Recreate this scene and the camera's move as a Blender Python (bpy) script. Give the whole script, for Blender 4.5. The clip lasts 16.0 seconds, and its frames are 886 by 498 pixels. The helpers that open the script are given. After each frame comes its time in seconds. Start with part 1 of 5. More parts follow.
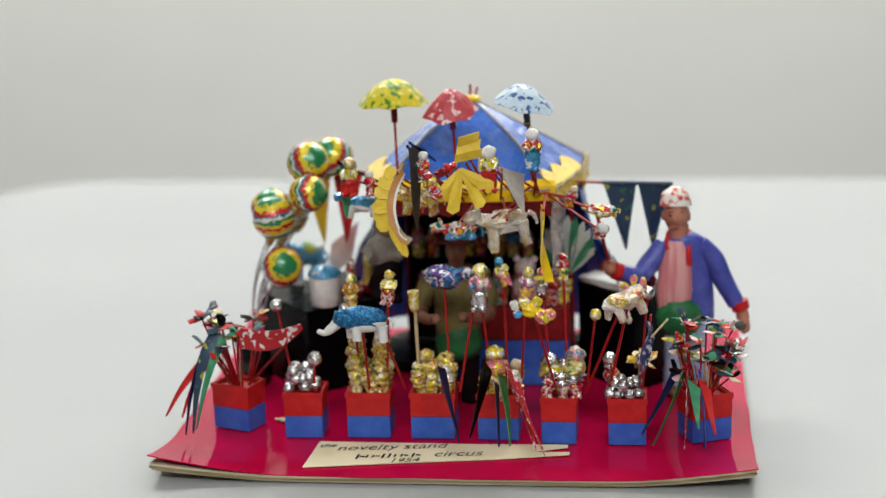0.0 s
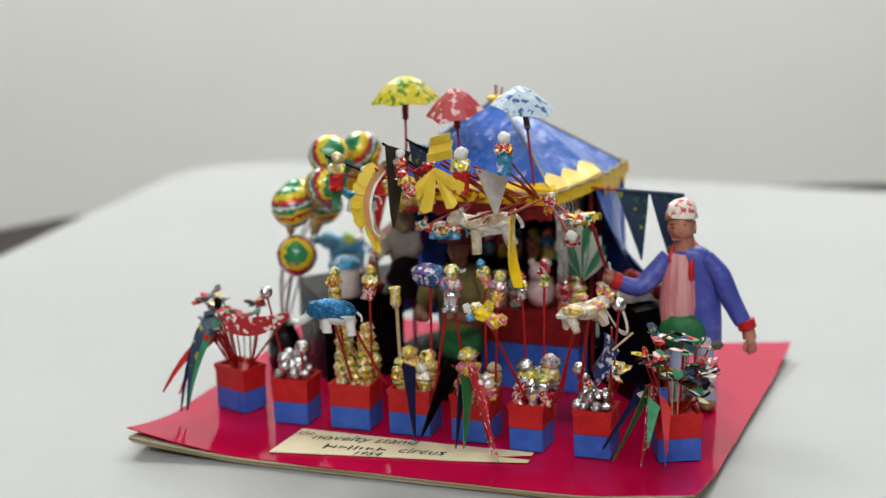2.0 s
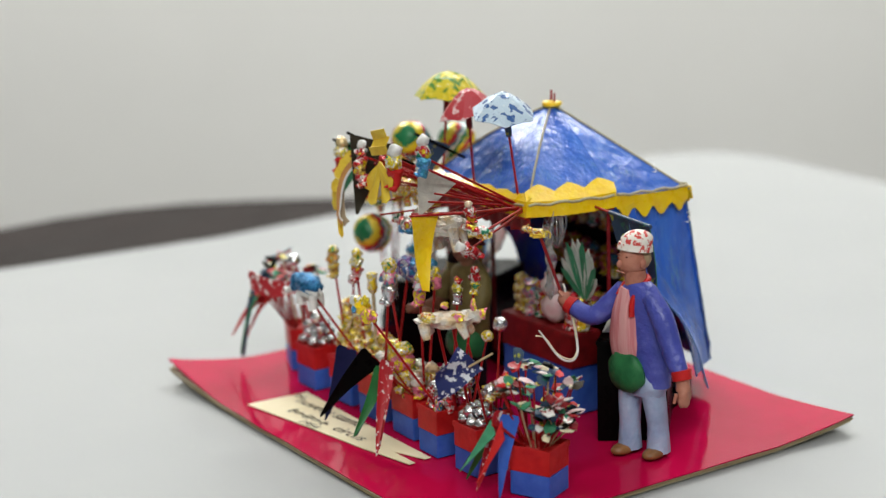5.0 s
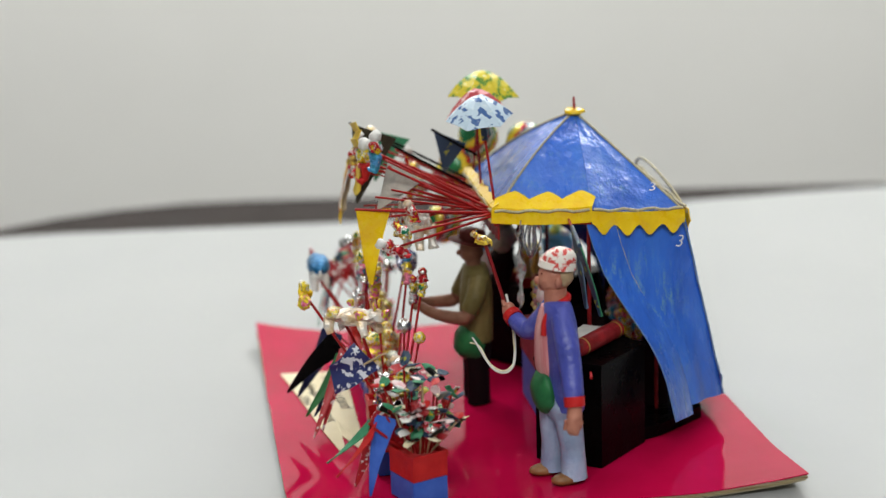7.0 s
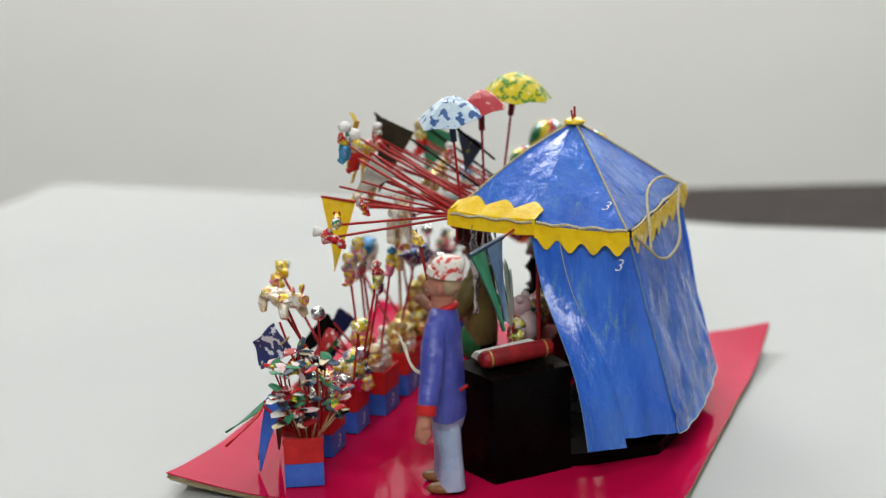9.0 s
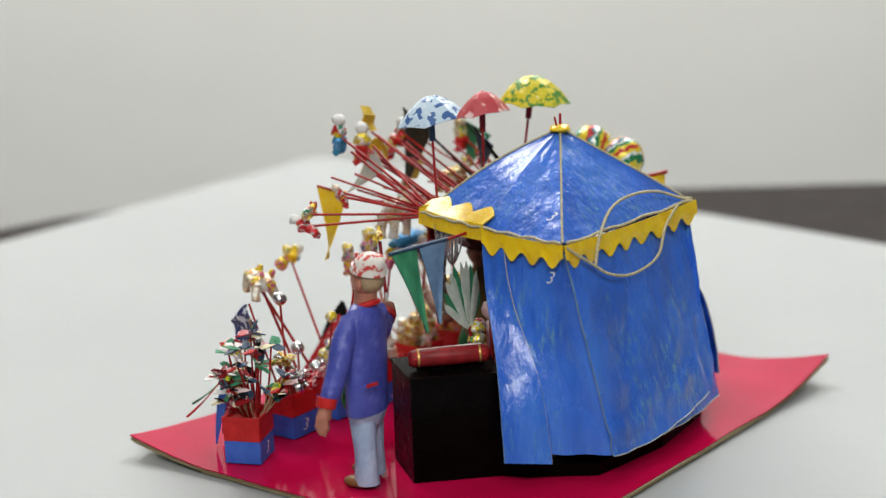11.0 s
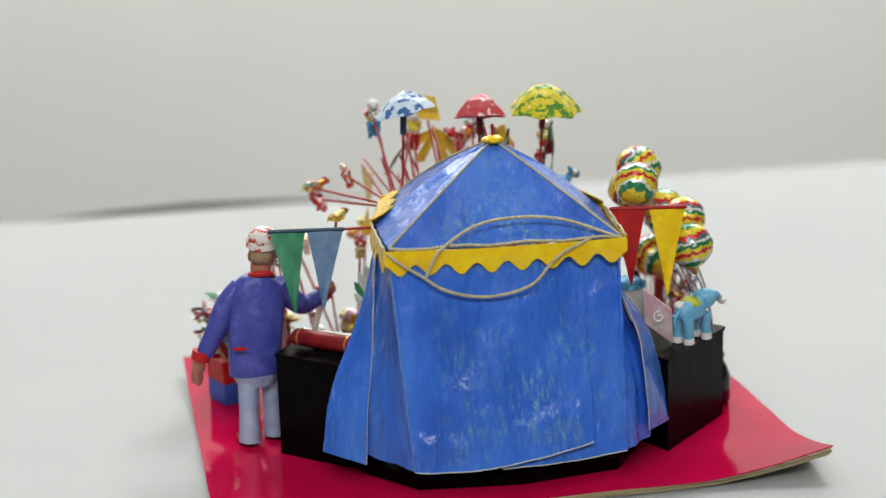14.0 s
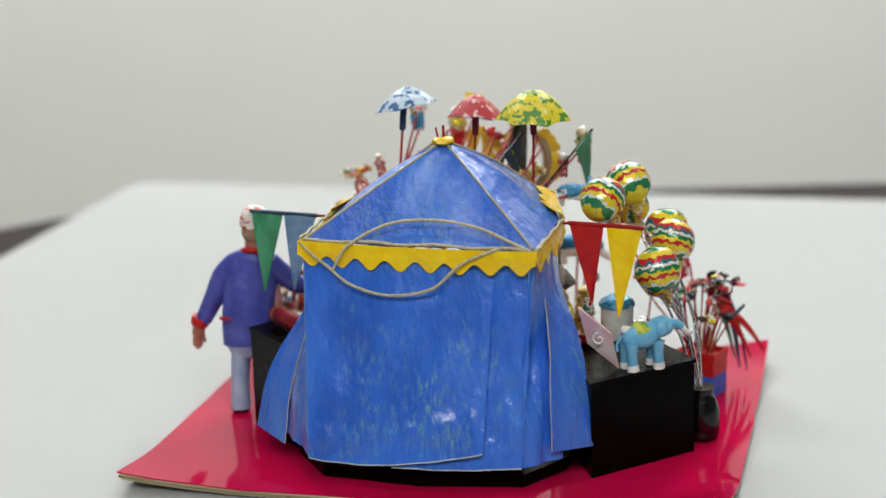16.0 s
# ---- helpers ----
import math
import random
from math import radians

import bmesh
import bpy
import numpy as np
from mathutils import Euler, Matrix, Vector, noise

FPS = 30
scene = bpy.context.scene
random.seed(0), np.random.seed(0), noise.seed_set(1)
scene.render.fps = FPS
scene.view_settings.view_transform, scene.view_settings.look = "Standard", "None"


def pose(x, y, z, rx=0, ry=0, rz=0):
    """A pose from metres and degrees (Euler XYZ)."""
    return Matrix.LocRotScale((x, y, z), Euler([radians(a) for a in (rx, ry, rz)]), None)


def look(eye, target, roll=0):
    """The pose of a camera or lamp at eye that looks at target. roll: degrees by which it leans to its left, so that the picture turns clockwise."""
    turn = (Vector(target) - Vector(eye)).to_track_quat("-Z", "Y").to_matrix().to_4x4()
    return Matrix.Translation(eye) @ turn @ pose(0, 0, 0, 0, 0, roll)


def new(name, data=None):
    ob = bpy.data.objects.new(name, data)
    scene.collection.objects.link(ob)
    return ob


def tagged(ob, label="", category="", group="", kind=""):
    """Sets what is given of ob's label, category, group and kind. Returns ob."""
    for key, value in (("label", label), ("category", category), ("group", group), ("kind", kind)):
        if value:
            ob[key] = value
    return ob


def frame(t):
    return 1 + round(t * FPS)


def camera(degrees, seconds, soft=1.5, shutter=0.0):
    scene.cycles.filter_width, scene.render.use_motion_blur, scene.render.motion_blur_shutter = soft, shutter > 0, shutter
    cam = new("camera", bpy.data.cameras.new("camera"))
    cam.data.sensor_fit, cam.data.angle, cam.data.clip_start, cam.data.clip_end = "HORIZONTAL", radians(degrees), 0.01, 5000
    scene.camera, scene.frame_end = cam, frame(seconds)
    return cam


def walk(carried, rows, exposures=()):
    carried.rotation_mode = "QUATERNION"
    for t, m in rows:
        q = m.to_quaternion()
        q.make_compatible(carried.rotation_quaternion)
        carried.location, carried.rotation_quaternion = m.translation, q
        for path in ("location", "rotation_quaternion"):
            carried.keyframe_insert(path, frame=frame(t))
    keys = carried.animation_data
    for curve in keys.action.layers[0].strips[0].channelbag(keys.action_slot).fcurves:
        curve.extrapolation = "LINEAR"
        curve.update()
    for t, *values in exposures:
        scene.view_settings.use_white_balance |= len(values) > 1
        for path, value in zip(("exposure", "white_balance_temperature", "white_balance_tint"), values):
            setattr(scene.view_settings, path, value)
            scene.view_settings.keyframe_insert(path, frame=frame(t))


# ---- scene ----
cam = camera(27.05, 16.0, soft=1.35)
eye = Vector((0.0, -0.80, 0.2825))
aim = Vector((math.sin(radians(-0.746)) * math.cos(radians(14.623)),
              math.cos(radians(-0.746)) * math.cos(radians(14.623)), -math.sin(radians(14.623))))
STILL = look(eye, eye + aim, -1.76)
walk(cam, [(0.0, STILL), (16.0, STILL)])
cam.data.dof.use_dof = True
cam.data.dof.focus_distance = 0.765
cam.data.dof.aperture_fstop = 5.8
scene.view_settings.exposure = -0.1

# the sheet is turned by hand below the camera and slips a little aside: seconds, degrees, millimetres
TURN = [(0.0, -6.3, 0), (0.5, -10.5, 0), (1.0, -13.6, 0), (1.5, -16.9, 0), (2.0, -20.1, 0), (2.5, -24.1, 0), (3.0, -26.7, 0), (3.5, -32.3, 0),
        (6.0, -71.9, 0), (6.5, -77.9, 0), (7.0, -81.1, 0), (7.5, -86.4, 0), (8.0, -92.7, 0), (8.5, -103.0, 0), (9.0, -108.2, 0),
        (11.5, -134.5, 0), (12.0, -141.6, 0), (12.5, -144.7, 0), (13.0, -153.2, 0), (13.5, -162.5, 0.3), (14.0, -168.6, 0.6),
        (14.5, -175.2, 0.9), (15.0, -182.6, 1.2), (15.5, -189.3, 1.6), (16.0, -193.3, 1.9)]

# ---- light: ceiling panels, with lamps added to lift the wall and the fronts ----
world = bpy.data.worlds.new("room_air")
scene.world = world
world.use_nodes = True
world.node_tree.nodes["Background"].inputs[0].default_value = (0.9, 0.95, 1.0, 1)
world.node_tree.nodes["Background"].inputs[1].default_value = 0.01


def panel(x, y, sx, sy, watts):
    data = bpy.data.lights.new("ceiling_and_fill_lamp", "AREA")
    data.shape, data.size, data.size_y, data.energy, data.color = "RECTANGLE", sx, sy, watts, (0.985, 1.0, 0.97)
    ob = new("ceiling_and_fill_lamp", data)
    ob.matrix_basis = pose(x, y, 1.62)


panel(-0.20, -0.42, 0.5, 0.26, 3.6)
panel(0.75, 0.35, 0.3, 0.6, 2.6)
# added pair with no known source: only brightens the wall behind the table
panel(-0.75, 1.5, 0.8, 0.7, 36)
panel(0.65, 1.5, 0.8, 0.7, 37)
# added fill above and behind the camera, brightens faces turned to it
panel(0.0, -1.9, 1.8, 0.6, 52)


# ---- materials ----
def ramp(nt, fac, stops, hard=False):
    r = nt.nodes.new("ShaderNodeValToRGB")
    r.color_ramp.interpolation = "CONSTANT" if hard else "LINEAR"
    el = r.color_ramp.elements
    while len(el) < len(stops):
        el.new(0.5)
    for e, (p, c) in zip(el, stops):
        e.position, e.color = p, (*c, 1)
    nt.links.new(fac, r.inputs[0])
    return r.outputs[0]


def noisy(nt, scale, detail=4.0, rough=0.55, vec=None):
    n = nt.nodes.new("ShaderNodeTexNoise")
    n.inputs["Scale"].default_value, n.inputs["Detail"].default_value, n.inputs["Roughness"].default_value = scale, detail, rough
    nt.links.new(vec, n.inputs["Vector"])
    return n.outputs[0]


def material(name, stops, scale=150, hard=False, rough=0.5, metal=0.0, bump=0.15, grain=900, coat=0.0, rough_to=None, stretch=None, spec=0.5, wrinkle=0.0, ior=1.5):
    m = bpy.data.materials.new(name)
    m.use_nodes = True
    nt = m.node_tree
    p = nt.nodes["Principled BSDF"]
    tc = nt.nodes.new("ShaderNodeTexCoord").outputs["Object"]
    info = nt.nodes.new("ShaderNodeObjectInfo").outputs["Random"]
    add = nt.nodes.new("ShaderNodeVectorMath")
    add.operation = "ADD"
    sc = nt.nodes.new("ShaderNodeVectorMath")
    sc.operation = "MULTIPLY"
    sc.inputs[1].default_value = stretch or (1, 1, 1)
    nt.links.new(tc, sc.inputs[0])
    nt.links.new(sc.outputs[0], add.inputs[0])
    nt.links.new(info, add.inputs[1])
    v = add.outputs[0]
    if len(stops) == 1:
        c = stops[0]
        stops = [(0.3, tuple(x * 0.82 for x in c)), (0.7, tuple(min(1, x * 1.12) for x in c))]
    nt.links.new(ramp(nt, noisy(nt, scale, vec=v), stops, hard), p.inputs["Base Color"])
    p.inputs["Metallic"].default_value = metal
    p.inputs["Specular IOR Level"].default_value = spec
    p.inputs["IOR"].default_value = ior
    p.inputs["Coat Weight"].default_value = coat
    p.inputs["Coat Roughness"].default_value = 0.12
    mr = nt.nodes.new("ShaderNodeMapRange")
    nt.links.new(noisy(nt, scale * 1.7, vec=v), mr.inputs[0])
    mr.inputs[1].default_value, mr.inputs[2].default_value = 0.3, 0.7
    mr.inputs[3].default_value, mr.inputs[4].default_value = rough, rough_to if rough_to is not None else min(1, rough + 0.15)
    nt.links.new(mr.outputs[0], p.inputs["Roughness"])
    b = nt.nodes.new("ShaderNodeBump")
    b.inputs["Strength"].default_value, b.inputs["Distance"].default_value = bump, 0.001
    nt.links.new(noisy(nt, grain, 3, vec=v), b.inputs["Height"])
    if wrinkle:
        w = nt.nodes.new("ShaderNodeBump")
        w.inputs["Strength"].default_value, w.inputs["Distance"].default_value = wrinkle, 0.004
        nt.links.new(noisy(nt, 48, 2, 0.6, v), w.inputs["Height"])
        nt.links.new(w.outputs[0], b.inputs["Normal"])
    nt.links.new(b.outputs[0], p.inputs["Normal"])
    return m


M = {}
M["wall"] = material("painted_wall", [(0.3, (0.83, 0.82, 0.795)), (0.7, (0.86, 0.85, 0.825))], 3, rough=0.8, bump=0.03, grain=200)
# dark grey for surfaces out of view, set low to cut fill light
M["dim"] = material("fill_cutting_dark_grey", [(0.3, (0.16, 0.16, 0.158)), (0.7, (0.19, 0.19, 0.185))], 3, rough=0.85, bump=0.03, grain=200)
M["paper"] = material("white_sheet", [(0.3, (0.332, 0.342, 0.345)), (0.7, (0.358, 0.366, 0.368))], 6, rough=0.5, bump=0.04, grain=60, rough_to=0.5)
M["table"] = material("dark_wood", [(0.35, (0.010, 0.006, 0.005)), (0.65, (0.022, 0.013, 0.011))], 20, rough=0.6, stretch=(1, 8, 1), spec=0.12)
M["pink"] = material("pink_paper", [(0.3, (0.43, 0.0025, 0.042)), (0.7, (0.51, 0.004, 0.058))], 30, rough=0.05, bump=0.02, grain=60, rough_to=0.09, spec=0.5, ior=1.17)
M["card"] = material("layered_card", [(0.35, (0.34, 0.27, 0.14)), (0.6, (0.58, 0.52, 0.38))], 900, rough=0.8, stretch=(0.02, 0.02, 1))
M["cream"] = material("cream_paper", [(0.3, (0.82, 0.72, 0.47)), (0.7, (0.89, 0.80, 0.57))], 40, rough=0.6)
M["ink"] = material("black_ink", [(0.012, 0.010, 0.010)], rough=0.5, spec=0.1)
M["red"] = material("red_paint", [(0.3, (0.46, 0.010, 0.012)), (0.7, (0.58, 0.022, 0.02))], 180, rough=0.35, spec=0.3)
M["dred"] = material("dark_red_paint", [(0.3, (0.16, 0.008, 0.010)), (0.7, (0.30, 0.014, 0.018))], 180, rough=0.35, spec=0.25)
M["blue"] = material("blue_paint", [(0.3, (0.03, 0.105, 0.50)), (0.7, (0.055, 0.155, 0.60))], 160, rough=0.4, spec=0.3)
M["yellow"] = material("yellow_paint", [(0.3, (0.86, 0.52, 0.003)), (0.7, (0.93, 0.66, 0.010))], 150, rough=0.22, bump=0.3, grain=300, coat=0.2)
M["rope"] = material("twine", [(0.3, (0.36, 0.31, 0.18)), (0.7, (0.66, 0.58, 0.38))], 900, rough=0.8, bump=0.6)
M["black"] = material("black_paint", [(0.3, (0.0012, 0.0010, 0.0010)), (0.7, (0.003, 0.0025, 0.0025))], 60, rough=0.22, bump=0.08, rough_to=0.36, spec=0.05)
M["wire"] = material("red_wire", [(0.3, (0.27, 0.005, 0.006)), (0.7, (0.44, 0.012, 0.012))], 300, rough=0.3, spec=0.3)
M["umber"] = material("dark_umber_card", [(0.3, (0.022, 0.020, 0.012)), (0.7, (0.045, 0.035, 0.022))], 200, rough=0.5, spec=0.2)
M["skin"] = material("skin_paint", [(0.3, (0.38, 0.135, 0.088)), (0.7, (0.52, 0.215, 0.145))], 200, rough=0.4, bump=0.5, grain=420)
M["brownskin"] = material("dark_skin_paint", [(0.3, (0.20, 0.085, 0.05)), (0.7, (0.30, 0.14, 0.09))], 200, rough=0.4, bump=0.5, grain=420, spec=0.3)
M["jacket"] = material("jacket_paint", [(0.3, (0.045, 0.06, 0.33)), (0.6, (0.075, 0.09, 0.42)), (0.8, (0.16, 0.18, 0.52))], 130, rough=0.3, bump=0.7, grain=330)
M["shirt"] = material("pink_striped_shirt", [(0.40, (0.62, 0.20, 0.22)), (0.55, (0.72, 0.36, 0.36))], 700, rough=0.5, stretch=(1, 0.2, 0.05))
M["apron"] = material("green_apron", [(0.3, (0.012, 0.10, 0.035)), (0.7, (0.03, 0.18, 0.06))], 150, rough=0.4, spec=0.25)
M["jeans"] = material("pale_blue_trousers", [(0.3, (0.26, 0.35, 0.55)), (0.7, (0.42, 0.52, 0.70))], 120, rough=0.42, bump=0.7, grain=300)
M["shoe"] = material("brown_shoe", [(0.3, (0.17, 0.07, 0.022)), (0.7, (0.30, 0.14, 0.05))], 200, rough=0.35)
M["hair"] = material("blond_hair", [(0.40, 0.28, 0.16)], 400, rough=0.5)
M["cap"] = material("white_cap_red_marks", [(0.0, (0.62, 0.06, 0.05)), (0.45, (0.80, 0.74, 0.68))], 330, True, rough=0.5)
M["khaki"] = material("khaki_shirt", [(0.3, (0.12, 0.095, 0.03)), (0.7, (0.21, 0.165, 0.06))], 130, rough=0.45, bump=0.6, grain=330, spec=0.25)
M["darkcloth"] = material("dark_trousers", [(0.010, 0.005, 0.006)], 130, rough=0.5, spec=0.06)
M["hat"] = material("maroon_hat", [(0.10, 0.018, 0.015)], 130, rough=0.45, spec=0.15)
FOIL = dict(hard=True, rough=0.12, metal=0.38, bump=0.9, grain=420, rough_to=0.4)
W, K, G, SIL, GOLD = (0.82, 0.80, 0.76), (0.015, 0.02, 0.02), (0.02, 0.22, 0.12), (0.72, 0.72, 0.73), (0.60, 0.42, 0.10)
Y, R, P, CY = (0.80, 0.62, 0.03), (0.55, 0.02, 0.03), (0.75, 0.20, 0.32), (0.05, 0.28, 0.45)
M["silver"] = material("crumpled_silver_foil", [(0.72, 0.72, 0.74)], 300, rough=0.14, metal=1.0, bump=1.0, grain=330)
M["gold"] = material("painted_gold_foil", [(0.0, (0.10, 0.04, 0.015)), (0.34, GOLD), (0.42, Y), (0.48, W), (0.52, GOLD), (0.57, (0.50, 0.06, 0.03)), (0.61, Y), (0.66, (0.06, 0.2, 0.34))], 300, **FOIL)
M["foil_yw"] = material("yellow_white_foil", [(0.0, Y), (0.47, W), (0.54, Y), (0.62, G), (0.7, Y)], 260, **FOIL)
M["foil_rw"] = material("red_white_foil", [(0.0, R), (0.46, W), (0.53, R), (0.66, Y)], 260, **FOIL)
M["foil_rg"] = material("red_green_foil", [(0.0, G), (0.42, W), (0.5, R), (0.6, Y)], 260, **FOIL)
M["foil_bw"] = material("blue_white_foil", [(0.0, CY), (0.5, (0.10, 0.35, 0.70)), (0.6, W), (0.68, CY)], 240, **FOIL)
M["foil_fish"] = material("dark_blue_violet_foil", [(0.0, (0.03, 0.10, 0.30)), (0.44, SIL), (0.50, (0.12, 0.03, 0.20)), (0.58, (0.03, 0.22, 0.42))], 200, **FOIL)
M["foil_mix"] = material("many_coloured_foil", [(0.0, G), (0.36, Y), (0.43, SIL), (0.5, P), (0.56, CY), (0.62, Y), (0.7, R)], 220, **FOIL)
M["foil_pk"] = material("pink_yellow_foil", [(0.0, P), (0.47, Y), (0.56, P), (0.66, G)], 200, **FOIL)
M["foil_w"] = material("white_painted_foil", [(0.0, (0.55, 0.32, 0.16)), (0.40, W), (0.64, (0.70, 0.50, 0.28))], 130, hard=False, rough=0.22, metal=0.2, bump=0.8, grain=420)
M["foil_horse"] = material("pale_painted_foil", [(0.0, G), (0.34, (0.6, 0.62, 0.5)), (0.45, W), (0.62, (0.66, 0.5, 0.25))], 120, hard=False, rough=0.2, metal=0.35, bump=0.8, grain=420)
M["elephant"] = material("blue_foil_glitter", [(0.35, (0.008, 0.07, 0.20)), (0.6, (0.03, 0.22, 0.45))], 700, rough=0.2, metal=0.6, bump=0.8, grain=900)
M["white"] = material("white_paint", [(0.78, 0.77, 0.74)], 200, rough=0.4, bump=0.4)
M["pinkkite"] = material("pale_pink_card", [(0.45, (0.74, 0.45, 0.47)), (0.6, (0.80, 0.66, 0.65))], 90, rough=0.4)
M["sky"] = material("sky_blue_paint", [(0.3, (0.10, 0.36, 0.60)), (0.7, (0.20, 0.50, 0.70))], 150, rough=0.3, bump=0.4, grain=300)
M["rug"] = material("yellow_green_paint", [(0.42, (0.14, 0.30, 0.04)), (0.56, (0.55, 0.55, 0.05))], 160, rough=0.35, bump=0.4)
M["umb_y"] = material("yellow_umbrella_paper", [(0.0, (0.08, 0.26, 0.03)), (0.46, (0.70, 0.58, 0.02)), (0.6, (0.80, 0.68, 0.05)), (0.66, W)], 260, True, rough=0.3, rough_to=0.45)
M["umb_r"] = material("red_umbrella_paper", [(0.0, (0.50, 0.045, 0.06)), (0.55, (0.56, 0.07, 0.08)), (0.575, (0.78, 0.55, 0.55))], 260, True, rough=0.3, rough_to=0.45)
M["umb_b"] = material("pale_umbrella_paper", [(0.0, (0.04, 0.12, 0.34)), (0.44, (0.55, 0.68, 0.80)), (0.65, (0.66, 0.76, 0.84))], 260, True, rough=0.25, rough_to=0.4)
M["flag_g"] = material("green_flag_paint", [(0.3, (0.02, 0.17, 0.075)), (0.7, (0.05, 0.30, 0.15))], 260, rough=0.5, stretch=(1, 1, 0.3))
M["flag_b"] = material("grey_blue_flag_paint", [(0.3, (0.10, 0.19, 0.34)), (0.7, (0.18, 0.29, 0.44))], 260, rough=0.45)
M["flag_db"] = material("dark_blue_flag", [(0.0, (0.018, 0.028, 0.14)), (0.54, (0.70, 0.72, 0.78))], 330, True, rough=0.4)
M["flag_rw"] = material("red_flag_white_marks", [(0.0, (0.42, 0.012, 0.02)), (0.58, (0.75, 0.70, 0.68))], 330, True, rough=0.4)
M["flag_dk"] = material("dark_flag_yellow_marks", [(0.0, (0.35, 0.36, 0.03)), (0.36, (0.02, 0.05, 0.10)), (0.64, (0.03, 0.14, 0.10))], 200, True, rough=0.4)
M["ochre"] = material("orange_brown_card", [(0.3, (0.48, 0.20, 0.05)), (0.7, (0.62, 0.30, 0.10))], 120, rough=0.5)
M["tan"] = material("bare_tan_card", [(0.36, 0.27, 0.17)], 200, rough=0.7)
M["greycard"] = material("grey_card", [(0.40, 0.37, 0.33)], 300, rough=0.8)
M["navy"] = material("navy_ribbon", [(0.012, 0.014, 0.06)], 200, rough=0.3, spec=0.15)
M["gribbon"] = material("green_ribbon", [(0.02, 0.16, 0.04)], 200, rough=0.35)
M["wood"] = material("peeled_stick", [(0.3, (0.42, 0.30, 0.15)), (0.7, (0.62, 0.50, 0.30))], 500, rough=0.6, bump=0.5)
M["brass"] = material("gold_pot", [(0.55, 0.36, 0.10)], 200, rough=0.3, metal=0.6)
M["petal"] = material("yellow_paper_petal", [(0.3, (0.70, 0.44, 0.02)), (0.7, (0.86, 0.63, 0.06))], 140, rough=0.5)
M["feather"] = material("pale_feather", [(0.3, (0.42, 0.50, 0.44)), (0.7, (0.66, 0.68, 0.62))], 300, rough=0.6)


def balloon_material():
    m = material("striped_balloon_foil", [(0.5, 0.5, 0.5)], 300, rough=0.14, metal=0.15, bump=0.6, grain=330, coat=0.5)
    nt = m.node_tree
    p = nt.nodes["Principled BSDF"]
    tc = nt.nodes.new("ShaderNodeTexCoord").outputs["Generated"]
    sep = nt.nodes.new("ShaderNodeSeparateXYZ")
    nt.links.new(tc, sep.inputs[0])
    mix = nt.nodes.new("ShaderNodeMath")
    mix.operation = "MULTIPLY_ADD"
    nt.links.new(noisy(nt, 7, 4, vec=tc), mix.inputs[0])
    mix.inputs[1].default_value = 0.30
    nt.links.new(sep.outputs[2], mix.inputs[2])
    T, GR = (0.02, 0.16, 0.20), (0.02, 0.22, 0.08)
    bands = [(0.0, Y), (0.18, GR), (0.27, W), (0.31, Y), (0.40, R), (0.47, Y), (0.53, GR), (0.60, W), (0.66, T), (0.71, R), (0.78, Y), (0.88, GR)]
    shrink = nt.nodes.new("ShaderNodeMath")
    shrink.operation = "MULTIPLY"
    shrink.inputs[1].default_value = 0.83
    nt.links.new(mix.outputs[0], shrink.inputs[0])
    nt.links.new(ramp(nt, shrink.outputs[0], bands, True), p.inputs["Base Color"])
    return m


def tent_material():
    """Thick glossy blue paint brushed downward, with worn turquoise streaks."""
    m = material("blue_cloth", [(0.30, (0.022, 0.105, 0.52)), (0.50, (0.036, 0.15, 0.66)), (0.72, (0.055, 0.20, 0.72))], 45, rough=0.14, bump=0.75, grain=380, rough_to=0.36, stretch=(1, 1, 0.35), wrinkle=0.9, coat=0.3)
    nt = m.node_tree
    p = nt.nodes["Principled BSDF"]
    tc = nt.nodes.new("ShaderNodeTexCoord").outputs["Object"]
    sc = nt.nodes.new("ShaderNodeVectorMath")
    sc.operation = "MULTIPLY"
    sc.inputs[1].default_value = (1, 1, 0.10)
    nt.links.new(tc, sc.inputs[0])
    streak = ramp(nt, noisy(nt, 520, 5, 0.65, sc.outputs[0]), [(0.48, (0, 0, 0)), (0.66, (1, 1, 1))])
    patch = ramp(nt, noisy(nt, 34, 3, 0.6, tc), [(0.44, (0, 0, 0)), (0.64, (0.85, 0.85, 0.85))])
    fleck = ramp(nt, noisy(nt, 900, 3, 0.6, tc), [(0.38, (0.25, 0.25, 0.25)), (0.62, (1, 1, 1))])
    mask = streak
    for other in (patch, fleck):
        mul = nt.nodes.new("ShaderNodeMath")
        mul.operation = "MULTIPLY"
        nt.links.new(mask, mul.inputs[0])
        nt.links.new(other, mul.inputs[1])
        mask = mul.outputs[0]
    mix = nt.nodes.new("ShaderNodeMix")
    mix.data_type = "RGBA"
    nt.links.new(mask, mix.inputs["Factor"])
    base = p.inputs["Base Color"].links[0].from_socket
    nt.links.new(base, mix.inputs[6])
    mix.inputs[7].default_value = (0.20, 0.42, 0.40, 1)
    nt.links.new(mix.outputs[2], p.inputs["Base Color"])
    return m


M["balloon"] = balloon_material()
M["tent"] = tent_material()
M["gloss_black"] = material("glossy_black_paint", [(0.3, (0.002, 0.002, 0.002)), (0.7, (0.005, 0.005, 0.005))], 60, rough=0.08, bump=0.1, grain=200, spec=0.5)
M["card_brown"] = material("brown_card_edge", [(0.35, (0.20, 0.14, 0.06)), (0.6, (0.34, 0.26, 0.14))], 900, rough=0.8, stretch=(0.02, 0.02, 1))

# ---- building helpers; lengths below are in millimetres, in the board's own frame ----
MM = 0.001
ORIGIN = {}
TURNED = []


